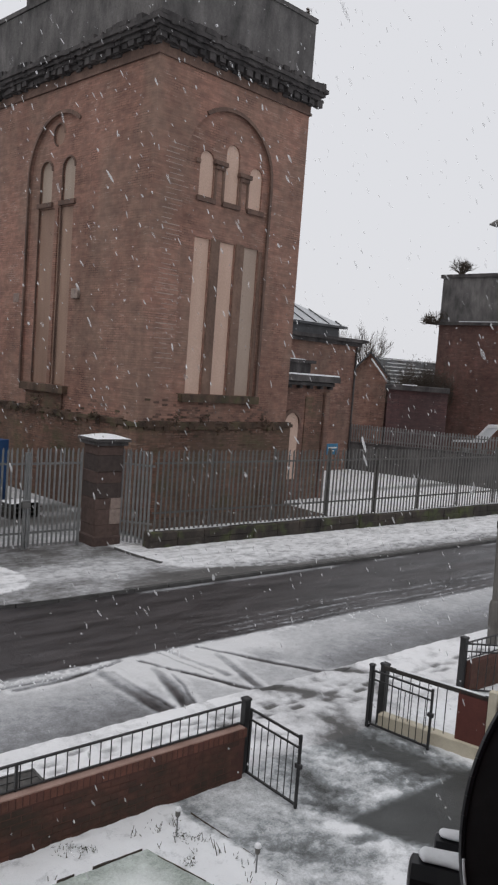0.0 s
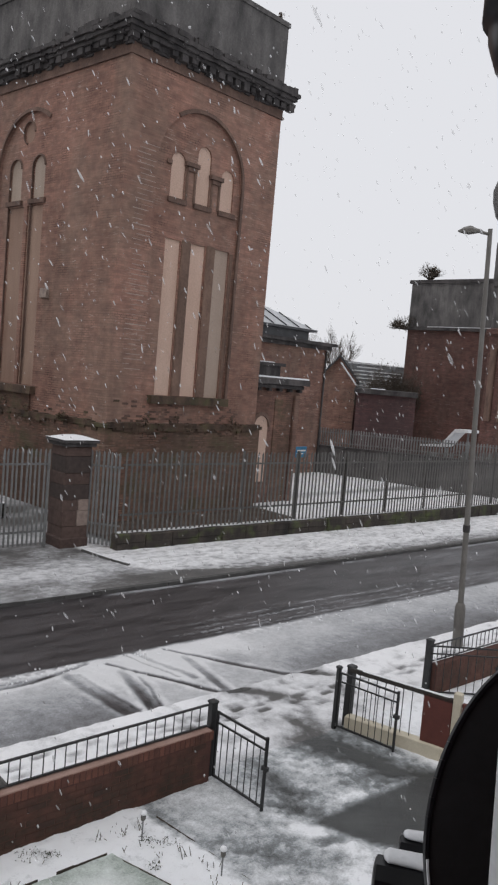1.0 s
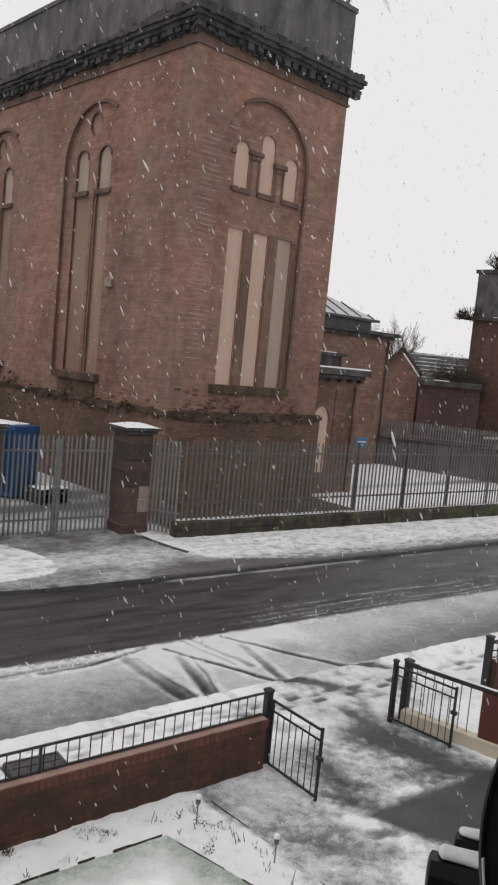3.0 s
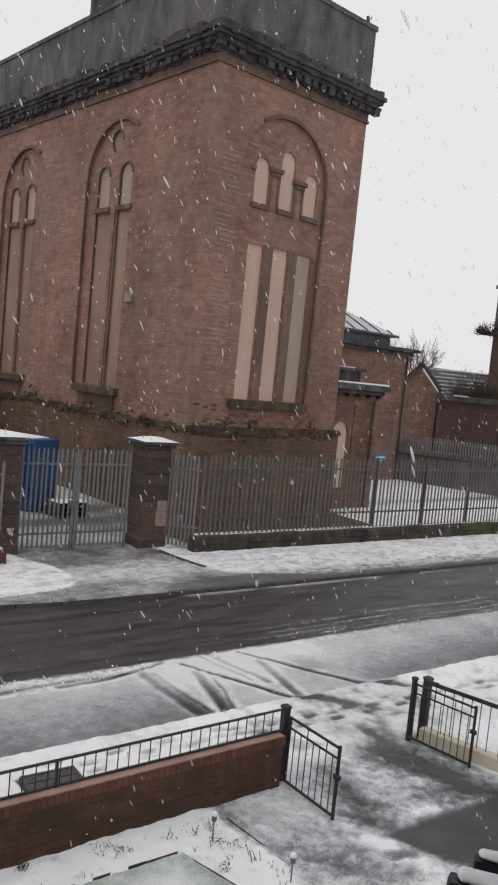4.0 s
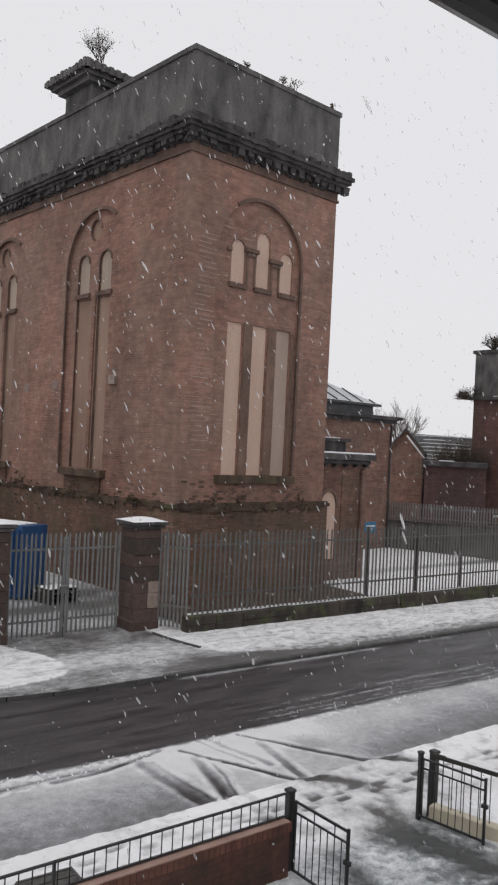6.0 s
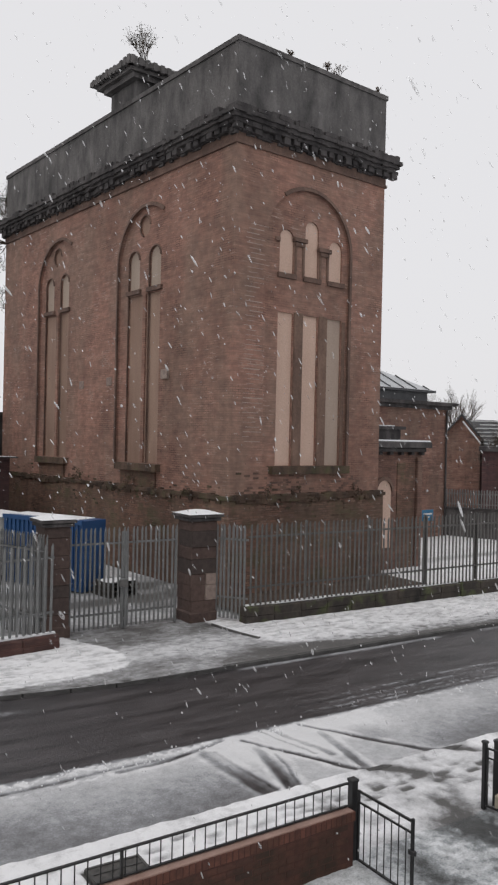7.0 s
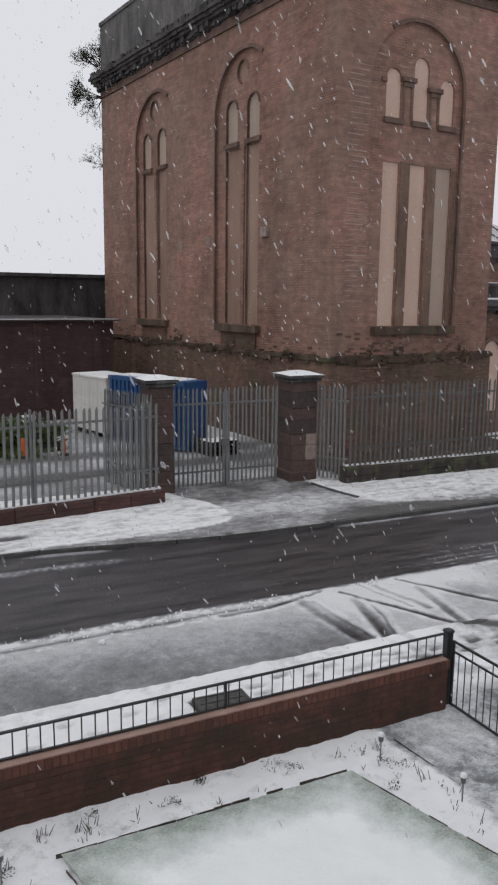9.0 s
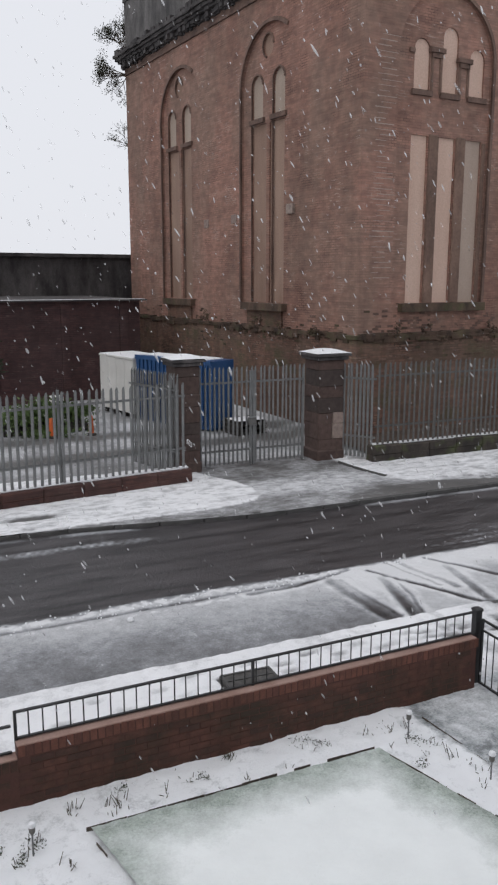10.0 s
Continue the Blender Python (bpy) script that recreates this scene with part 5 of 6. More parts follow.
def bush(name, label, at, height, leafy, seed, spread=0.6, way=(0, 0, 1), mat=None, n=500, leaf=0.06, depth=3, thick=0.03, category="shrub", shoots=3, scatter=0.12):
    rng_ = random.Random(seed)
    root = thing(name, label, category, at)
    b, tips = Build(), []
    for k in range(shoots):
        w = Vector(way) + Vector((rng_.uniform(-1, 1), rng_.uniform(-1, 1), rng_.uniform(-0.2, 0.5))) * spread
        twigs(b, rng_, (0, 0, 0), w, height * 0.42, thick, depth, spread, tips)
    tagged(part("branch_work", b, M_TWIG, root), kind="stuff")
    if leafy:
        lb = Build()
        for _ in range(n):
            t = rng_.choice(tips)
            p = t + Vector((rng_.gauss(0, scatter), rng_.gauss(0, scatter), rng_.gauss(0, scatter))) * height * 0.5
            d = Vector((rng_.uniform(-1, 1), rng_.uniform(-1, 1), rng_.uniform(-0.4, 1))).normalized() * leaf
            e = d.cross(Vector((rng_.uniform(-1, 1), rng_.uniform(-1, 1), rng_.uniform(-1, 1)))).normalized() * leaf * 0.4
            lb.add([p - d, p + e, p + d, p - e], [(0, 1, 2, 3)])
        tagged(part("leaves", lb, mat or M_LEAF, root), kind="stuff")
    return root


hedge = thing("shrub_bed", "clipped green shrub bed beside the yard", "shrubs", street(4.7, 26.0))
hb = Build()
foliage(hb, random.Random(5), (0, 0, 0.42), (1.5, 0.8, 0.45), 8000, 0.08)
tagged(part("leaves", hb, M_HEDGE, hedge), kind="stuff")
part("stem_core", Build().chamfered(-1.6, 1.25, -0.35, 0.6, 0, 0.42, 0.15), M_DARKJUNK, hedge)
for u, v in ((4.62, 24.95), (5.86, 24.95)):
    post = thing("marker_post", "short orange plastic marker post", "post", street(u, v), "marker posts")
    part("sleeve", Build().lathe([(0.085, 0), (0.065, 0.58), (0.045, 0.65), (0.01, 0.66)], 10), M_ORANGE, post)
    part("foot", Build().lathe([(0.18, 0), (0.16, 0.08), (0.08, 0.1)], 12), M_DARKJUNK, post)
drum = thing("white_crate", "white plastic crate behind the shrubs", "crate", street(5.3, 27.5, 0.0))
part("side", Build().chamfered(-0.22, 0.22, -0.16, 0.16, 0.0, 0.98, 0.03), M_WHITE, drum)

bush("evergreen_bush", "dark evergreen bush by the outbuilding", street(3.4, 30.5), 3.2, True, 18, 0.5, n=1600, leaf=0.1, thick=0.05, mat=M_LEAF)

# ivy and saplings rooted in the tower's masonry
bush("wall_shrub", "leafy shrub rooted in the tower's masonry", pose(TX + 0.1, TL - 0.1, 15.3), 2.1, True, 11, 0.7, (-0.5, 0.4, 0.8), n=1500, leaf=0.05, depth=4, shoots=5, scatter=0.09)
bush("wall_shrub", "leafy shrub rooted in the tower's masonry", pose(TX + 0.05, TL - 0.1, 14.3), 1.9, True, 12, 0.7, (-0.5, 0.5, -0.1), n=1100, leaf=0.05, depth=4, shoots=5, scatter=0.09)
bush("wall_shrub", "sparse shrub rooted in the tower's masonry", pose(TX + 0.05, TL - 0.05, 11.2), 1.3, True, 13, 0.7, (-0.5, 0.4, 0.1), n=160, leaf=0.05, depth=4, thick=0.015)
for k, (x, y, z) in enumerate(((TX - 0.2, 21.8, 3.1), (TX - 0.2, 23.9, 3.0), (TX - 0.2, 25.9, 3.1), (TX - 0.2, 26.3, 3.0), (TX - 0.2, 29.5, 3.1), (TX + 1.4, TY - 0.2, 3.1), (TX + 5.6, TY - 0.25, 3.1), (TX + 3.1, TY - 0.2, 3.1))):
    bush("wall_plant", "withered brown plant rooted in the tower's ledge", pose(x, y, z), 0.55 + 0.2 * (k % 3), True, 60 + k, 0.9, (-0.3, -0.3, 0.2 - 0.3 * (k % 2)), n=110, leaf=0.05, depth=2, thick=0.012, mat=M_SILL)
bush("turret_sapling", "bare sapling growing on the turret", pose(16.4, 27.3, 19.35), 1.75, True, 14, 0.42, (0, 0, 1), n=260, leaf=0.04, depth=4, thick=0.018, shoots=7)
bush("tower_sapling", "small bush growing on the second tower", pose(53.3, 31.8, 13.15), 1.7, False, 15, 1.0, depth=2, thick=0.028, shoots=34)
bush("tower_sapling", "small bush growing from the second tower's wall", pose(53.0, 33.3, 9.5), 1.8, False, 16, 1.0, (-0.6, 0.4, 0.2), depth=2, thick=0.028, shoots=34)
bush("bare_tree", "bare winter tree with a fan of fine twigs behind the rooftops", pose(60.2, 44.9, 3.2), 6.4, False, 17, 0.33, depth=5, thick=0.045, shoots=9, category="tree")
bush("bare_tree", "slender bare winter tree behind the rooftops", pose(58.4, 47.0, 3.4), 6.0, False, 19, 0.25, depth=5, thick=0.04, shoots=7, category="tree")
for k, (x, y, h) in enumerate(((50.55, 33.5, 6.5), (51.0, 32.8, 6.5), (51.5, 32.1, 6.0), (51.3, 33.0, 6.2))):
    bush("bare_bush", "dark tangled winter bush in front of the old house", pose(x, y, 0.3), h, True, 50 + k, 0.34, depth=4, thick=0.035, n=1800, leaf=0.06, mat=M_TWIG, shoots=9, scatter=0.06)
for k, (x, y, z) in enumerate(((TX + 2.3, TY + 0.1, TOP), (TX + 3.9, TY + 0.1, TOP), (TX + 4.5, TY + 0.05, TOP), (TR - 0.3, TY + 0.1, TOP))):
    bush("wall_plant", "tuft of dead growth on the parapet", pose(x, y, z - 0.02), 0.4 + 0.12 * (k % 3), True, 80 + k, 0.7, (0, 0, 1), n=70, leaf=0.04, depth=2, thick=0.015, mat=M_SILL)

sign = thing("notice_board", "small blue notice on a post by the porch", "sign", pose(25.6, 20.7, 0))
part("post", Build().tube((0.35, 0.05, 0), (0.35, 0.05, 2.3), 0.035), M_GALV, sign)
part("panel", Build().chamfered(0, 0.7, 0.0, 0.03, 1.85, 2.3, 0.008), M_SIGN, sign)
part("text_bar", Build().box(0.08, 0.62, -0.004, 0.0, 2.1, 2.16), M_WHITE, sign)
part("text_bar", Build().box(0.08, 0.45, -0.004, 0.0, 1.98, 2.03), M_WHITE, sign)


# ==== street furniture ====
lamp = thing("street_lamp", "grey steel street lamp leaning slightly, with a flat arm-mounted lantern", "street lamp", street(13.78, 8.58) @ pose(0, 0, 0, 0, -3, 0))
part("base_tube", Build().lathe([(0.105, 0), (0.105, 0.82), (0.09, 0.89), (0.065, 0.93)], 14), M_LAMP, lamp, smooth=False)
part("pole", Build().tube((0, 0, 0.92), (0, 0, 8.12), 0.058, 0.042, 12), M_LAMP, lamp)
part("band", Build().lathe([(0.065, 2.35), (0.07, 2.37), (0.07, 2.47), (0.065, 2.49)], 12), M_CORNICE, lamp)
part("arm", Build().tube((0, 0, 8.02), (-0.1, 0.14, 8.06), 0.03), M_LAMP, lamp)
lan = Build()
for k, (w, zt, zb) in enumerate(((0.05, 0.02, -0.02), (0.13, 0.05, -0.03), (0.15, 0.10, -0.05), (0.13, 0.07, -0.04), (0.03, 0.0, -0.02))):
    y = 0.112 * k
    lan.add([(-w, y, zb), (w, y, zb), (w, y, (zt + zb) / 2), (0, y, zt), (-w, y, (zt + zb) / 2)], [])
lan.f = [(5 * k + i, 5 * k + (i + 1) % 5, 5 * k + 5 + (i + 1) % 5, 5 * k + 5 + i) for k in range(4) for i in range(5)] + [(4, 3, 2, 1, 0), (20, 21, 22, 23, 24)]
part("lantern", lan, M_LAMP, lamp, "", pose(-0.08, 0.11, 8.08, 0, 0, 38))

lid = thing("access_cover", "iron access cover in the snowy footway", "cover", street(3.87, 8.42, 0.052, -2))
part("plate", Build().chamfered(-0.34, 0.34, -0.18, 0.18, -0.03, 0.012, 0.006), M_IRONLID, lid)
for k in range(3):
    part("rib", Build().box(-0.33, 0.33, -0.17 + 0.155 * k, -0.14 + 0.155 * k, 0.012, 0.024), M_CONCRETE, lid)
for k in range(2):
    part("rib", Build().box(-0.33 + 0.63 * k, -0.30 + 0.63 * k, -0.14, 0.14, 0.0125, 0.023), M_CONCRETE, lid)


# ==== the front garden ====
WU0, WUS, WU1, WV, WT = -3.0, 0.9, 6.27, 7.165, 0.9   # WT: its turn against the street


def railing(name, label, at, length, z0, z1, pitch=0.13, posts=()):
    root = thing(name, label, "railing", at)
    part("top_rail", Build().chamfered(0, length, -0.018, 0.018, z1 - 0.018, z1, 0.004), M_BLACKMETAL, root)
    part("bottom_rail", Build().chamfered(0, length, -0.016, 0.016, z0, z0 + 0.014, 0.004), M_BLACKMETAL, root)
    n = max(1, round(length / pitch))
    me = Build().tube((0, 0, z0 + 0.01), (0, 0, z1 - 0.01), 0.0075, n=6).mesh("baluster")
    me.materials.append(M_BLACKMETAL)
    for i in range(1, n):
        part("baluster", me, None, root, "", pose(i * length / n, 0, 0, 0, random.uniform(-0.4, 0.4)))
    for p in posts:
        part("rail_post", Build().box(p - 0.014, p + 0.014, -0.014, 0.014, z0 - 0.05, z1), M_BLACKMETAL, root)
    return root


def brick_wall(name, label, u0, u1, v, h, courses, single=True, turn=0.0):
    """Low garden wall: stretcher courses and a brick-on-edge top, each brick on its own."""
    root = thing(name, label, "wall", street(u0, v, 0, turn), "", "structure")
    L = u1 - u0
    part("mortar_core", Build().box(0.0, L, -0.1085, 0.026, -0.15, h - 0.012), M_MORTAR, root)
    st = Build().chamfered(-0.107, 0.107, -0.0135, 0.0135, -0.032, 0.032, 0.003).mesh("brick")
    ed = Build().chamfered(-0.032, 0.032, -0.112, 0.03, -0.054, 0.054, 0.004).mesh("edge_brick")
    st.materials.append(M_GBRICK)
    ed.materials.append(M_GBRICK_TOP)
    top = h - 0.054
    rest = Build()
    for c in range(courses):
        z = h - 0.155 - 0.075 * c
        x = 0.112 if c % 2 else 0.0
        while x < L + 0.05:
            if 0.1 < x < L - 0.1:
                if single:
                    part("brick", st, None, root, "", pose(x, -0.1 + random.uniform(-0.002, 0.003), z))
                else:
                    rest.chamfered(x - 0.107, x + 0.107, -0.113, -0.09, z - 0.032, z + 0.032, 0.003)
            x += 0.225
    x = 0.04
    while x < L:
        if single:
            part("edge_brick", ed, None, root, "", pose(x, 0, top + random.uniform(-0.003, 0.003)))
        else:
            rest.chamfered(x - 0.032, x + 0.032, -0.112, 0.03, top - 0.054, top + 0.054, 0.004)
        x += 0.075
    if not single:
        tagged(part("brick_facing", rest, M_GBRICK, root), kind="stuff")
    part("coping_skim", Build().chamfered(0, L, -0.104, 0.031, h - 0.004, h + 0.012, 0.004), M_MORTAR if name == "neighbour_wall" else M_COPING, root, "mortar skim along the top")
    return root


brick_wall("garden_wall", "low red-brick garden wall with a brick-on-edge top", WUS, WU1, WV, 0.66, 7, True, WT)
brick_wall("garden_wall_step", "lower stretch of the red-brick garden wall", WU0, WUS, WV - 0.061, 0.53, 6, False, WT)
railing("wall_railing", "black iron railing on the garden wall", street(WUS, WV + 0.003, 0, WT), WU1 - WUS, 0.685, 0.965, 0.13, (0.01, 2.45))
railing("wall_railing", "black iron railing on the lower garden wall", street(WU0, WV - 0.058, 0, WT), WUS - WU0 - 0.03, 0.555, 0.835, 0.13, (0.6,))


def iron_post(u, v, h, w=0.06, label="square black iron gate post"):
    p = thing("gate_post", label, "gate post", street(u, v), "gate posts")
    part("shaft", Build().chamfered(-w, w, -w, w, -0.1, h, 0.006), M_BLACKMETAL, p)
    part("post_cap", Build().chamfered(-w - 0.012, w + 0.012, -w - 0.012, w + 0.012, h, h + 0.03, 0.012), M_BLACKMETAL, p)


iron_post(6.345, 7.25, 0.97, 0.045)
iron_post(8.80, 7.36, 0.92, 0.03)
iron_post(9.04, 7.32, 0.90, 0.05, "thick dark post at the end of the boundary wall")
iron_post(11.15, 7.45, 0.92, 0.05)


def iron_gate(at, length, z0, z1, n, drop=0.13, label="open black iron garden gate"):
    """Along its own x from the hinge: frame, upper rail, bars, latch."""
    root = thing("garden_gate", label, "gate", at)
    part("top_rail", Build().box(0, length, -0.012, 0.012, z1 - 0.025, z1), M_BLACKMETAL, root)
    part("middle_rail", Build().box(0, length, -0.01, 0.01, z1 - drop - 0.02, z1 - drop), M_BLACKMETAL, root)
    part("bottom_rail", Build().box(0, length, -0.012, 0.012, z0, z0 + 0.025), M_BLACKMETAL, root)
    part("hinge_stile", Build().box(0, 0.025, -0.014, 0.014, z0, z1), M_BLACKMETAL, root)
    part("stile", Build().box(length - 0.028, length, -0.016, 0.016, z0 - 0.03, z1 + 0.02), M_BLACKMETAL, root)
    for i in range(1, n):
        top = z1 - drop if i % 3 else z1
        part("bar", Build().tube((i * length / n, 0, z0 + 0.02), (i * length / n, 0, top - 0.01), 0.007, n=6), M_BLACKMETAL, root)
    part("latch", Build().chamfered(length - 0.06, length + 0.03, -0.025, 0.025, z0 + (z1 - z0) * 0.55, z0 + (z1 - z0) * 0.55 + 0.05, 0.006), M_BLACKMETAL, root)


iron_gate(street(6.36, 7.17, 0, -90), 0.91, 0.06, 0.89, 8)
iron_gate(street(8.80, 7.33, 0, -82), 0.97, 0.06, 0.87, 9)
iron_gate(street(11.12, 7.42, 0, -38), 1.2, 0.06, 0.86, 9)

bw = thing("boundary_wall", "low cream-painted boundary wall with a dark top rail", "wall", street(8.96, 7.28, 0, -76), "", "structure")
part("masonry", Build().chamfered(0, 3.4, -0.07, 0.09, -0.1, 0.22, 0.015), M_CREAM, bw)
part("top_rail", Build().chamfered(0.0, 1.55, -0.025, 0.025, 0.86, 0.92, 0.006), M_DARKJUNK, bw)
part("snow_strip", Build().chamfered(0.2, 1.5, -0.02, 0.02, 0.92, 0.932, 0.004), M_SNOW, bw)
for i in range(7):
    part("bar", Build().tube((0.16 + 0.135 * i, 0, 0.2), (0.16 + 0.135 * i, 0, 0.87), 0.007, n=6), M_BLACKMETAL, bw)
part("timber_panel", Build().chamfered(1.14, 1.55, -0.025, 0.025, 0.22, 0.9, 0.008), M_REDPANEL, bw, "red-brown painted timber panel")
part("cream_post", Build().chamfered(1.56, 1.67, -0.055, 0.055, 0.0, 1.02, 0.012), M_CREAM, bw)
part("timber_panel", Build().chamfered(1.68, 3.3, -0.025, 0.025, 0.22, 0.9, 0.008), M_REDPANEL, bw)

brick_wall("neighbour_wall", "neighbour's low red-brick garden wall", 11.22, 21.0, 7.42, 0.52, 6, False)
railing("wall_railing", "black iron railing on the neighbour's wall", street(11.22, 7.42), 9.7, 0.57, 0.86, 0.13, (2.4, 4.8, 7.2))

# edging of lawn and bed
edge = thing("lawn_edging", "thin dark edging boards round the lawn", "edging", STREET, "", "structure")


def edging(a, b, h=0.093, share=0.92):
    """Boards laid end to end; snow hides some of them."""
    r = random.Random(round(1000 * (a[0] + b[1])))
    a, b = Vector((*a, 0)), Vector((*b, 0))
    n_ = max(2, round((b - a).length / 0.2))
    for k in range(n_):
        if r.random() > share:
            continue
        p0, p1 = a.lerp(b, k / n_), a.lerp(b, (k + r.uniform(0.95, 1.0)) / n_)
        q = Vector((-(p1 - p0).y, (p1 - p0).x, 0)).normalized() * 0.0024
        z1 = h - r.uniform(0, 0.008)
        p = [c + sg * q + Vector((0, 0, z)) for z in (-0.05, z1) for c, sg in ((p0, -1), (p1, -1), (p1, 1), (p0, 1))]
        part("board", Build().add(p, [(3, 2, 1, 0), (4, 5, 6, 7), (0, 1, 5, 4), (1, 2, 6, 5), (2, 3, 7, 6), (3, 0, 4, 7)]), M_TWIG, edge)


edging((1.38, 6.46), (2.9, 6.47))
edging((2.9, 6.47), (4.42, 6.48), 0.1, 0.75)
edging((4.42, 6.48), (5.26, 3.5), 0.108, 0.8)
edging((1.38, 6.46), (2.05, 3.5), 0.07, 0.25)
edging((5.27, 7.05), (5.36, 6.0), 0.04, 0.6)
edging((5.36, 6.0), (5.46, 4.4), 0.04, 0.45)


def stalks(u, v, seed, n=7, h=0.12, leaf=False):
    r = random.Random(seed)
    root = thing("dead_plant", "dead garden plant poking through the snow", "plant", street(u, v, 0.03), "dead plants")
    for _ in range(n):
        x, y = r.gauss(0, 0.04), r.gauss(0, 0.04)
        part("stalk", Build().tube((x, y, 0), (x + r.gauss(0, 0.3) * h, y + r.gauss(0, 0.3) * h, h * r.uniform(0.4, 1.1)), 0.0048, 0.0028, 5), M_STALK, root)
    if leaf:
        b = Build()
        foliage(b, r, (0, 0, 0.04), (0.10, 0.09, 0.035), 60, 0.013)
        tagged(part("leaf_litter", b, M_LEAF, root), kind="stuff")


for k, (u, v, n, h) in enumerate(((1.74, 6.73, 10, 0.13), (1.33, 6.79, 8, 0.1), (2.21, 6.69, 4, 0.14), (2.47, 6.82, 3, 0.06), (2.98, 7.0, 9, 0.08), (3.77, 6.9, 8, 0.07), (4.55, 6.77, 5, 0.1),
                                  (5.1, 6.05, 6, 0.14), (0.94, 6.48, 12, 0.07), (4.8, 6.75, 5, 0.08), (5.05, 6.35, 6, 0.07), (4.95, 6.2, 5, 0.06), (1.15, 6.1, 7, 0.1), (0.8, 6.3, 12, 0.07), (5.2, 5.75, 4, 0.08), (5.0, 6.75, 4, 0.12), (0.6, 6.5, 8, 0.07), (5.15, 5.3, 4, 0.08))):
    stalks(u, v, 40 + k, n, h, k in (4, 8, 13, 5, 10, 16))
rp = random.Random(9)
for k in range(24):
    if k % 2:
        u, v = rp.uniform(4.65, 5.25), rp.uniform(4.8, 7.0)
    else:
        u, v = rp.uniform(1.0, 4.5), rp.uniform(6.56, 7.05)
    stalks(u, v, 200 + k, rp.randint(1, 4), rp.uniform(0.03, 0.09), k % 5 == 0)
for u, v in ((0.9, 6.36), (5.18, 5.58), (4.89, 6.55)):
    so = thing("solar_light", "small stake garden light capped with snow", "garden light", street(u, v, 0.03), "garden lights")
    part("stake", Build().tube((0, 0, 0), (0, 0, 0.24), 0.008), M_GALV, so)
    part("lens", Build().lathe([(0.016, 0.22), (0.027, 0.24), (0.028, 0.29), (0.024, 0.295)], 12), M_LAMP, so)
    part("snow_cap", Build().lathe([(0.034, 0.29), (0.037, 0.303), (0.027, 0.325), (0.008, 0.332)], 12), M_SNOW, so)
clods = Build()
rc = random.Random(31)
for _ in range(320):
    u = rc.uniform(-1, 10) if rc.random() < 0.8 else rc.uniform(10, 18)
    v = 11.30 + rc.gauss(0, 0.09)
    r = rc.uniform(0.006, 0.022)
    c = Vector((u, v, -0.035))
    e = [Vector((math.cos(q * math.pi / 3 + u), math.sin(q * math.pi / 3 + u), 0)) * r * rc.uniform(0.7, 1.3) for q in range(6)]
    clods.add([c + x for x in e] + [c + x * 0.6 + Vector((0, 0, r * 1.1)) for x in e], [(q, (q + 1) % 6, 6 + (q + 1) % 6, 6 + q) for q in range(6)] + [(6, 7, 8, 9, 10, 11)])
ck = part("slush_clods", clods, M_SNOW)
ck.matrix_basis = STREET
tagged(ck, "scattered clods of dirty slush along the road", "slush", "", "stuff")
lump = thing("snow_lump", "lump of snow on the road", "snow", street(3.05, 10.85, -0.03))
part("clod", Build().lathe([(0.05, 0), (0.055, 0.02), (0.035, 0.05), (0.01, 0.055)], 9), M_SNOW, lump)


# ==== the house the camera looks out of ====
WALL0, WALL1 = 0.16, 0.42       # inner and outer face of the front wall
house = thing("wall_front", "front wall of the house round the open window", "wall", STREET, "", "structure")
hw = Build().box(-5, -1.2, WALL0, WALL1, -0.2, 6.3).box(0.82, 6.2, WALL0, WALL1, -0.2, 5.2)
hw.box(0.82, 6.2, WALL0, WALL1, 5.2, 6.3).box(-1.2, 0.82, WALL0, WALL1, -0.2, 4.1).box(-1.2, 0.82, WALL0, WALL1, 5.75, 6.3)
part("masonry", hw, M_REDWALL, house)
room = thing("wall_room", "plain dark room behind the window", "room", STREET, "", "structure")
part("back_wall", Build().box(-3, 3, -3.2, -3.0, 2.8, 5.9), M_ROOM, room)
part("side_wall", Build().box(-3.1, -3.0, -3.0, WALL0 - 0.005, 2.8, 5.9), M_ROOM, room)
part("side_wall", Build().box(3.0, 3.1, -3.0, WALL0 - 0.005, 2.8, 5.9), M_ROOM, room)
part("floor_slab", Build().box(-3, 3, -3.0, WALL0 - 0.005, 2.7, 2.8), M_ROOM, room)
tagged(part("ceiling", Build().box(-3, 3, -3.0, WALL0 - 0.005, 5.9, 6.0), M_ROOM), "plain dark ceiling", "ceiling", "", "structure").matrix_basis = STREET

wf = thing("window_4", "white plastic window frame, casement open", "window", STREET, "", "structure")
JU, JV = 0.4045, 0.212


def leaning(corners, lean=0.076):
    """An upright strip of the casement, which hangs slightly out of true."""
    p = [(u - lean * (z - 5.0), v, z) for z in (4.1, 5.72) for u, v in corners]
    return Build().add(p, [(3, 2, 1, 0), (4, 5, 6, 7), (0, 1, 5, 4), (1, 2, 6, 5), (2, 3, 7, 6), (3, 0, 4, 7)])


part("jamb", leaning(((JU, JV), (JU + 0.005, JV), (JU + 0.0148, JV + 0.021), (JU + 0.0098, JV + 0.021))), M_UPVC, wf, "white plastic frame edge")
# Plain black panel from the jamb nearly to the wall.
part("black_panel", leaning(((JU + 0.005, JV - 0.002), (0.80, JV - 0.002), (0.80, JV + 0.012), (JU + 0.011, JV + 0.012))), M_PLASTIC, wf, "black panel beyond the frame edge, over the dark reveal")

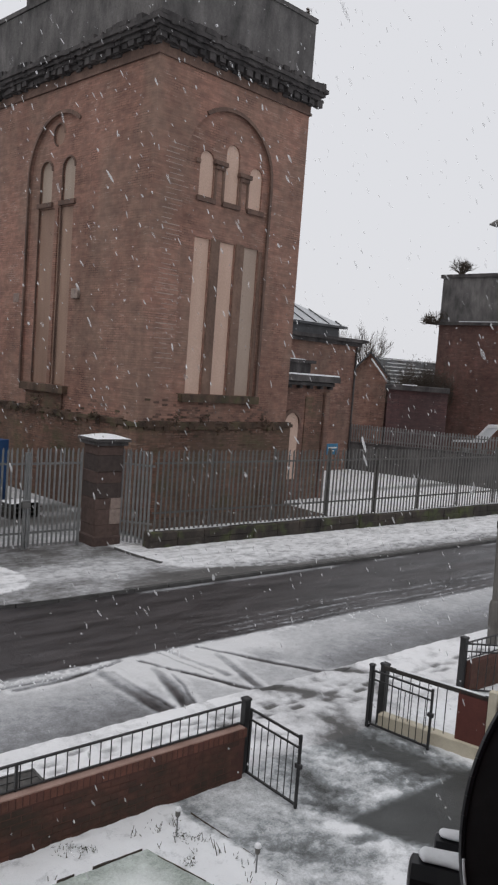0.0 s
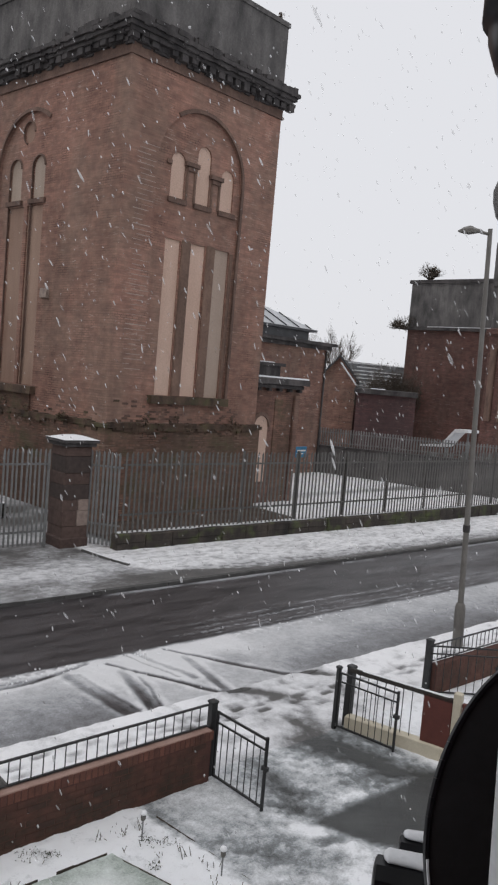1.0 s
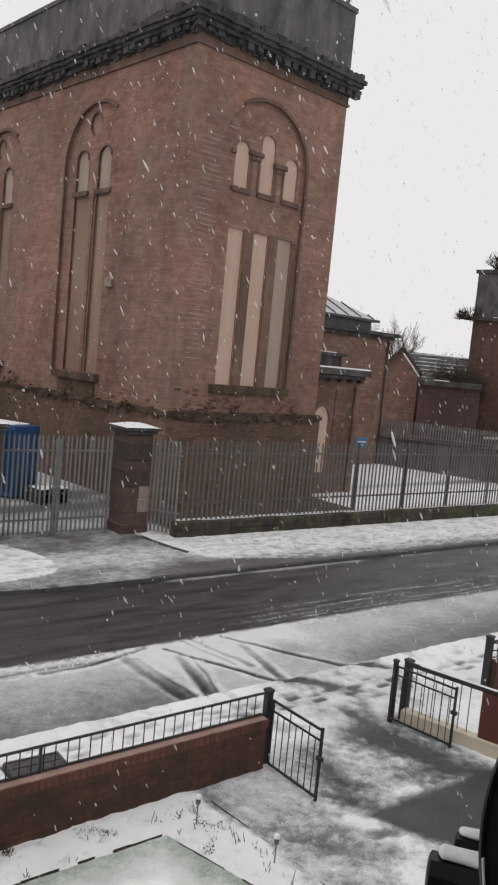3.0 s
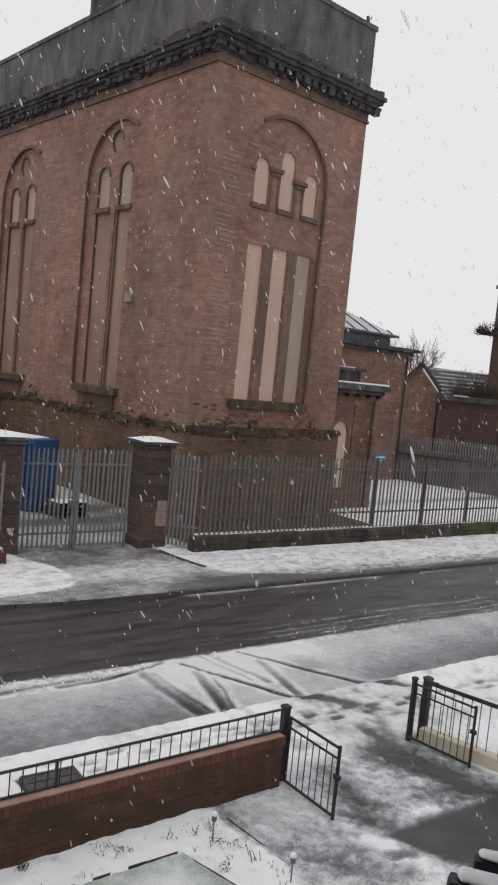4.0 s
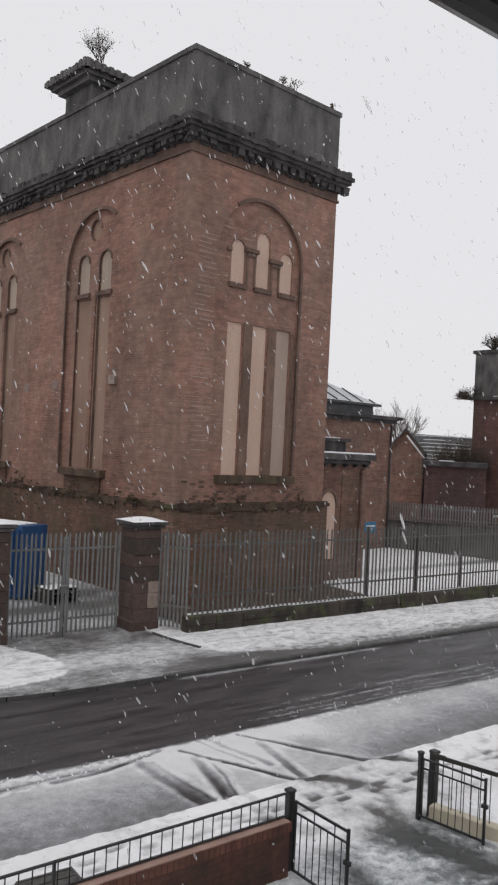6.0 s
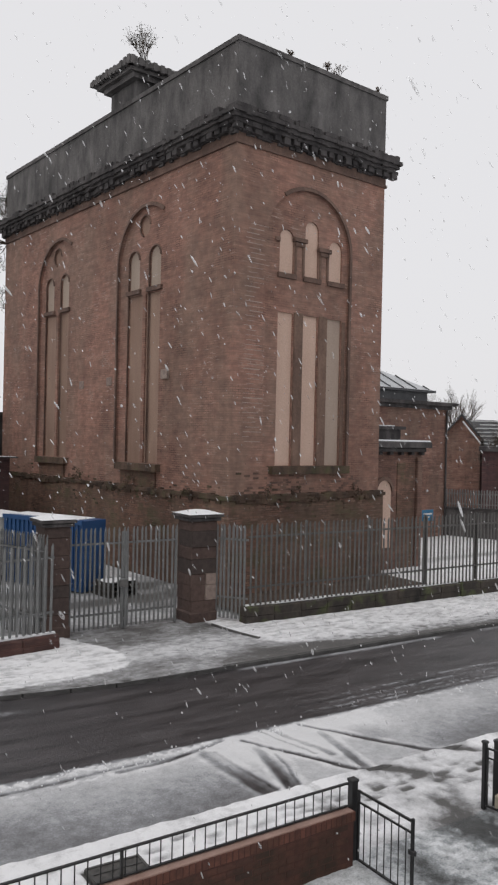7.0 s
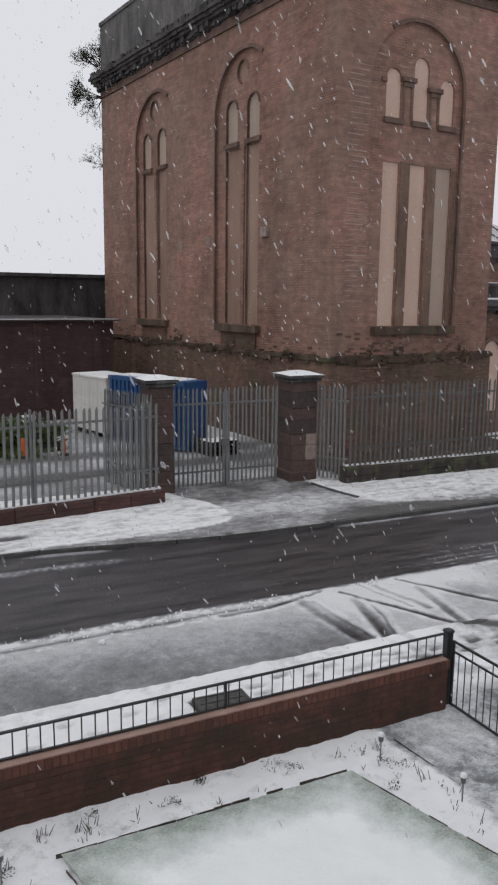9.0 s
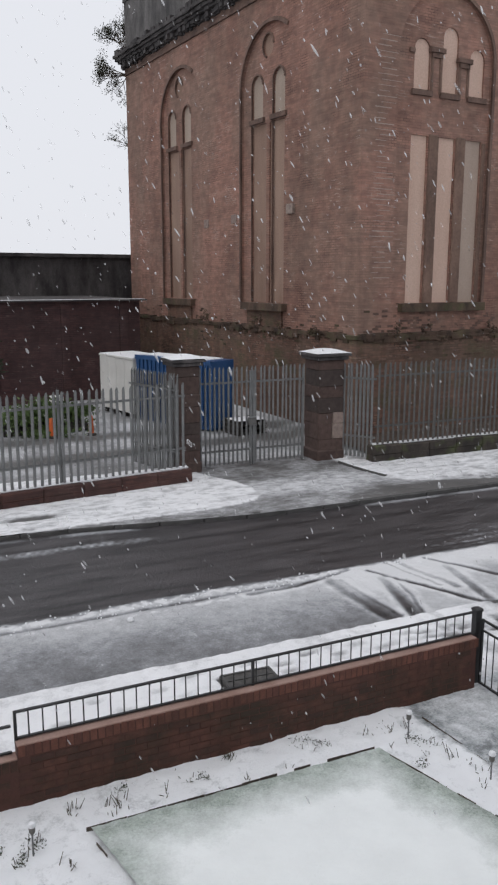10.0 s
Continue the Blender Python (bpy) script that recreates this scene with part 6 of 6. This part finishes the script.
gut = thing("gutter", "black plastic half-round gutter with a running outlet under the eaves", "gutter", STREET)
VG, ZG = 0.53, 0.0
half = Build()
n = 10
ring = [(VG + 0.056 * math.cos(math.pi + math.pi * i / n), 5.518 + 0.056 * math.sin(math.pi + math.pi * i / n)) for i in range(n + 1)]
half.add([(u, y, z) for u in (-4.0, 5.5) for y, z in ring], [(i, i + 1, n + 2 + i, n + 1 + i) for i in range(n)])
part("channel", half, M_PLASTIC, gut)
part("fascia", Build().box(-4.0, 5.5, WALL1 + 0.005, WALL1 + 0.03, 5.50, 5.75), M_PLASTIC, gut)
part("outlet", Build().lathe([(0.02, 5.389), (0.055, 5.393), (0.085, 5.411), (0.096, 5.441), (0.098, 5.466), (0.106, 5.467), (0.106, 5.58)], 32, (0.952, VG)), M_PLASTIC, gut, "rounded black outlet", smooth=True)
part("roof_edge", Build().box(-4.2, 5.6, 0.1, 0.56, 5.62, 5.68), M_SLATE, house)

dish = thing("satellite_dish", "black mesh satellite dish on the house wall", "satellite dish", street(1.20, 0.512, 4.352))
bowl = Build()
rings, seg = 7, 64
bv = []
for i in range(rings + 1):
    r = 0.27 * i / rings
    for q in range(seg):
        a = 2 * math.pi * q / seg
        bv.append((r * 0.96 * math.cos(a), 0.45 * r * r, r * math.sin(a)))
bf = [(i * seg + q, i * seg + (q + 1) % seg, (i + 1) * seg + (q + 1) % seg, (i + 1) * seg + q) for i in range(rings) for q in range(seg)]
bowl.add(bv, bf)
part("reflector", bowl, M_DISH, dish, "", pose(0, 0, 0, -9, 0, -14.5), True)
rim = Build()
for q in range(seg):
    a, b_ = 2 * math.pi * q / seg, 2 * math.pi * (q + 1) / seg
    rim.tube((0.259 * math.cos(a), 0.034, 0.27 * math.sin(a)), (0.259 * math.cos(b_), 0.034, 0.27 * math.sin(b_)), 0.005, n=6)
part("rim", rim, M_PLASTIC, dish, "", pose(0, 0, 0, -9, 0, -14.5))
# Thin white line along the lower left of the rim.
pale_arc = Build()
for q in range(12):
    a, b_ = radians(181 + 3 * q), radians(184 + 3 * q)
    pale_arc.tube((0.261 * math.cos(a), 0.029, 0.272 * math.sin(a)), (0.261 * math.cos(b_), 0.029, 0.272 * math.sin(b_)), 0.0022, n=6)
part("pale_rim_edge", pale_arc, M_SNOW, dish, "thin white line along the rim", pose(0, 0, 0, -9, 0, -14.5))
part("bracket", Build().tube((0, -0.10, -0.02), (0, 0.0, 0.0), 0.03), M_PLASTIC, dish)
part("feed_arm", Build().tube((0, 0.02, -0.25), (-0.02, 0.20, -0.19), 0.012), M_PLASTIC, dish)
lnb = part("receiver", Build().capsule((-0.069, 0.306, -0.213), (0.06, 0.12, -0.216), 0.036, 0.044, 9, 0.16, 1.0, 0.05, 6), M_PLASTIC, dish)
second = part("second_receiver", Build().capsule((0.004, 0.310, -0.184), (0.08, 0.20, -0.186), 0.021, 0.026, 8, 0.2, 1.0, 0.05, 7), M_PLASTIC, dish)
part("snow_cap", Build().capsule((-0.052, 0.287, -0.173), (0.06, 0.125, -0.173), 0.021, 0.027, 28, 0.7, 0.45, 0.06, 3), M_SNOW, lnb, smooth=True)
part("snow_cap", Build().capsule((0.012, 0.300, -0.161), (0.08, 0.205, -0.161), 0.014, 0.017, 24, 0.7, 0.45, 0.06, 4), M_SNOW, second, smooth=True)


# ==== snow in the air ====
flakes = Build()
rf = random.Random(77)
for _ in range(5600):
    d = 3.2 + 21 * rf.random() ** 0.75
    a = radians(rf.uniform(8, 78))
    x, y, z = d * math.sin(a), d * math.cos(a), EYE + d * math.tan(radians(rf.uniform(-36, 34)))
    if z < 0.2:
        continue
    r = rf.uniform(0.0013, 0.0040) * (1 + d / 7)
    r *= 2.4 if rf.random() < 0.02 else 1.0
    w = Vector((rf.gauss(0.38, 0.16), rf.gauss(-0.30, 0.16), -1)).normalized()
    ln = r * rf.choice((1.0, 1.5, 2.2, 3.2, 4.5, 6.0))
    c = Vector((x, y, z))
    e = w.orthogonal().normalized()
    h = w.cross(e)
    pts = [c - w * ln] + [c + w * ln * t + (e * math.cos(q * math.pi / 3) + h * math.sin(q * math.pi / 3)) * r * k for t, k in ((-0.6, 0.75), (0.0, 1.0), (0.6, 0.75)) for q in range(6)] + [c + w * ln]
    fs = [(0, 1 + (q + 1) % 6, 1 + q) for q in range(6)] + [(19, 13 + q, 13 + (q + 1) % 6) for q in range(6)]
    fs += [(1 + 6 * m + q, 1 + 6 * m + (q + 1) % 6, 7 + 6 * m + (q + 1) % 6, 7 + 6 * m + q) for m in range(2) for q in range(6)]
    flakes.add(pts, fs)
M_FLAKE, fn, fl, fb_ = material("snowflake", 0.9)
f_tr, f_di, f_mx = fn.new("ShaderNodeBsdfTranslucent"), fn.new("ShaderNodeBsdfDiffuse"), fn.new("ShaderNodeMixShader")
f_tr.inputs["Color"].default_value = f_di.inputs["Color"].default_value = (0.95, 0.96, 0.97, 1)
fl.new(f_tr.outputs[0], f_mx.inputs[1])
fl.new(f_di.outputs[0], f_mx.inputs[2])
f_tp, f_m2 = fn.new("ShaderNodeBsdfTransparent"), fn.new("ShaderNodeMixShader")
f_geo, f_map = fn.new("ShaderNodeNewGeometry"), fn.new("ShaderNodeMapRange")
f_map.inputs["To Min"].default_value, f_map.inputs["To Max"].default_value = 0.08, 0.52
fl.new(f_geo.outputs["Random Per Island"], f_map.inputs["Value"])
fl.new(f_map.outputs["Result"], f_m2.inputs["Fac"])
fl.new(f_tp.outputs[0], f_m2.inputs[1])
fl.new(f_mx.outputs[0], f_m2.inputs[2])
fl.new(f_m2.outputs[0], fn["Material Output"].inputs["Surface"])
tagged(part("falling_snow", flakes, M_FLAKE, smooth=True), "white snowflakes drifting down through the air", "snow", "", "stuff")
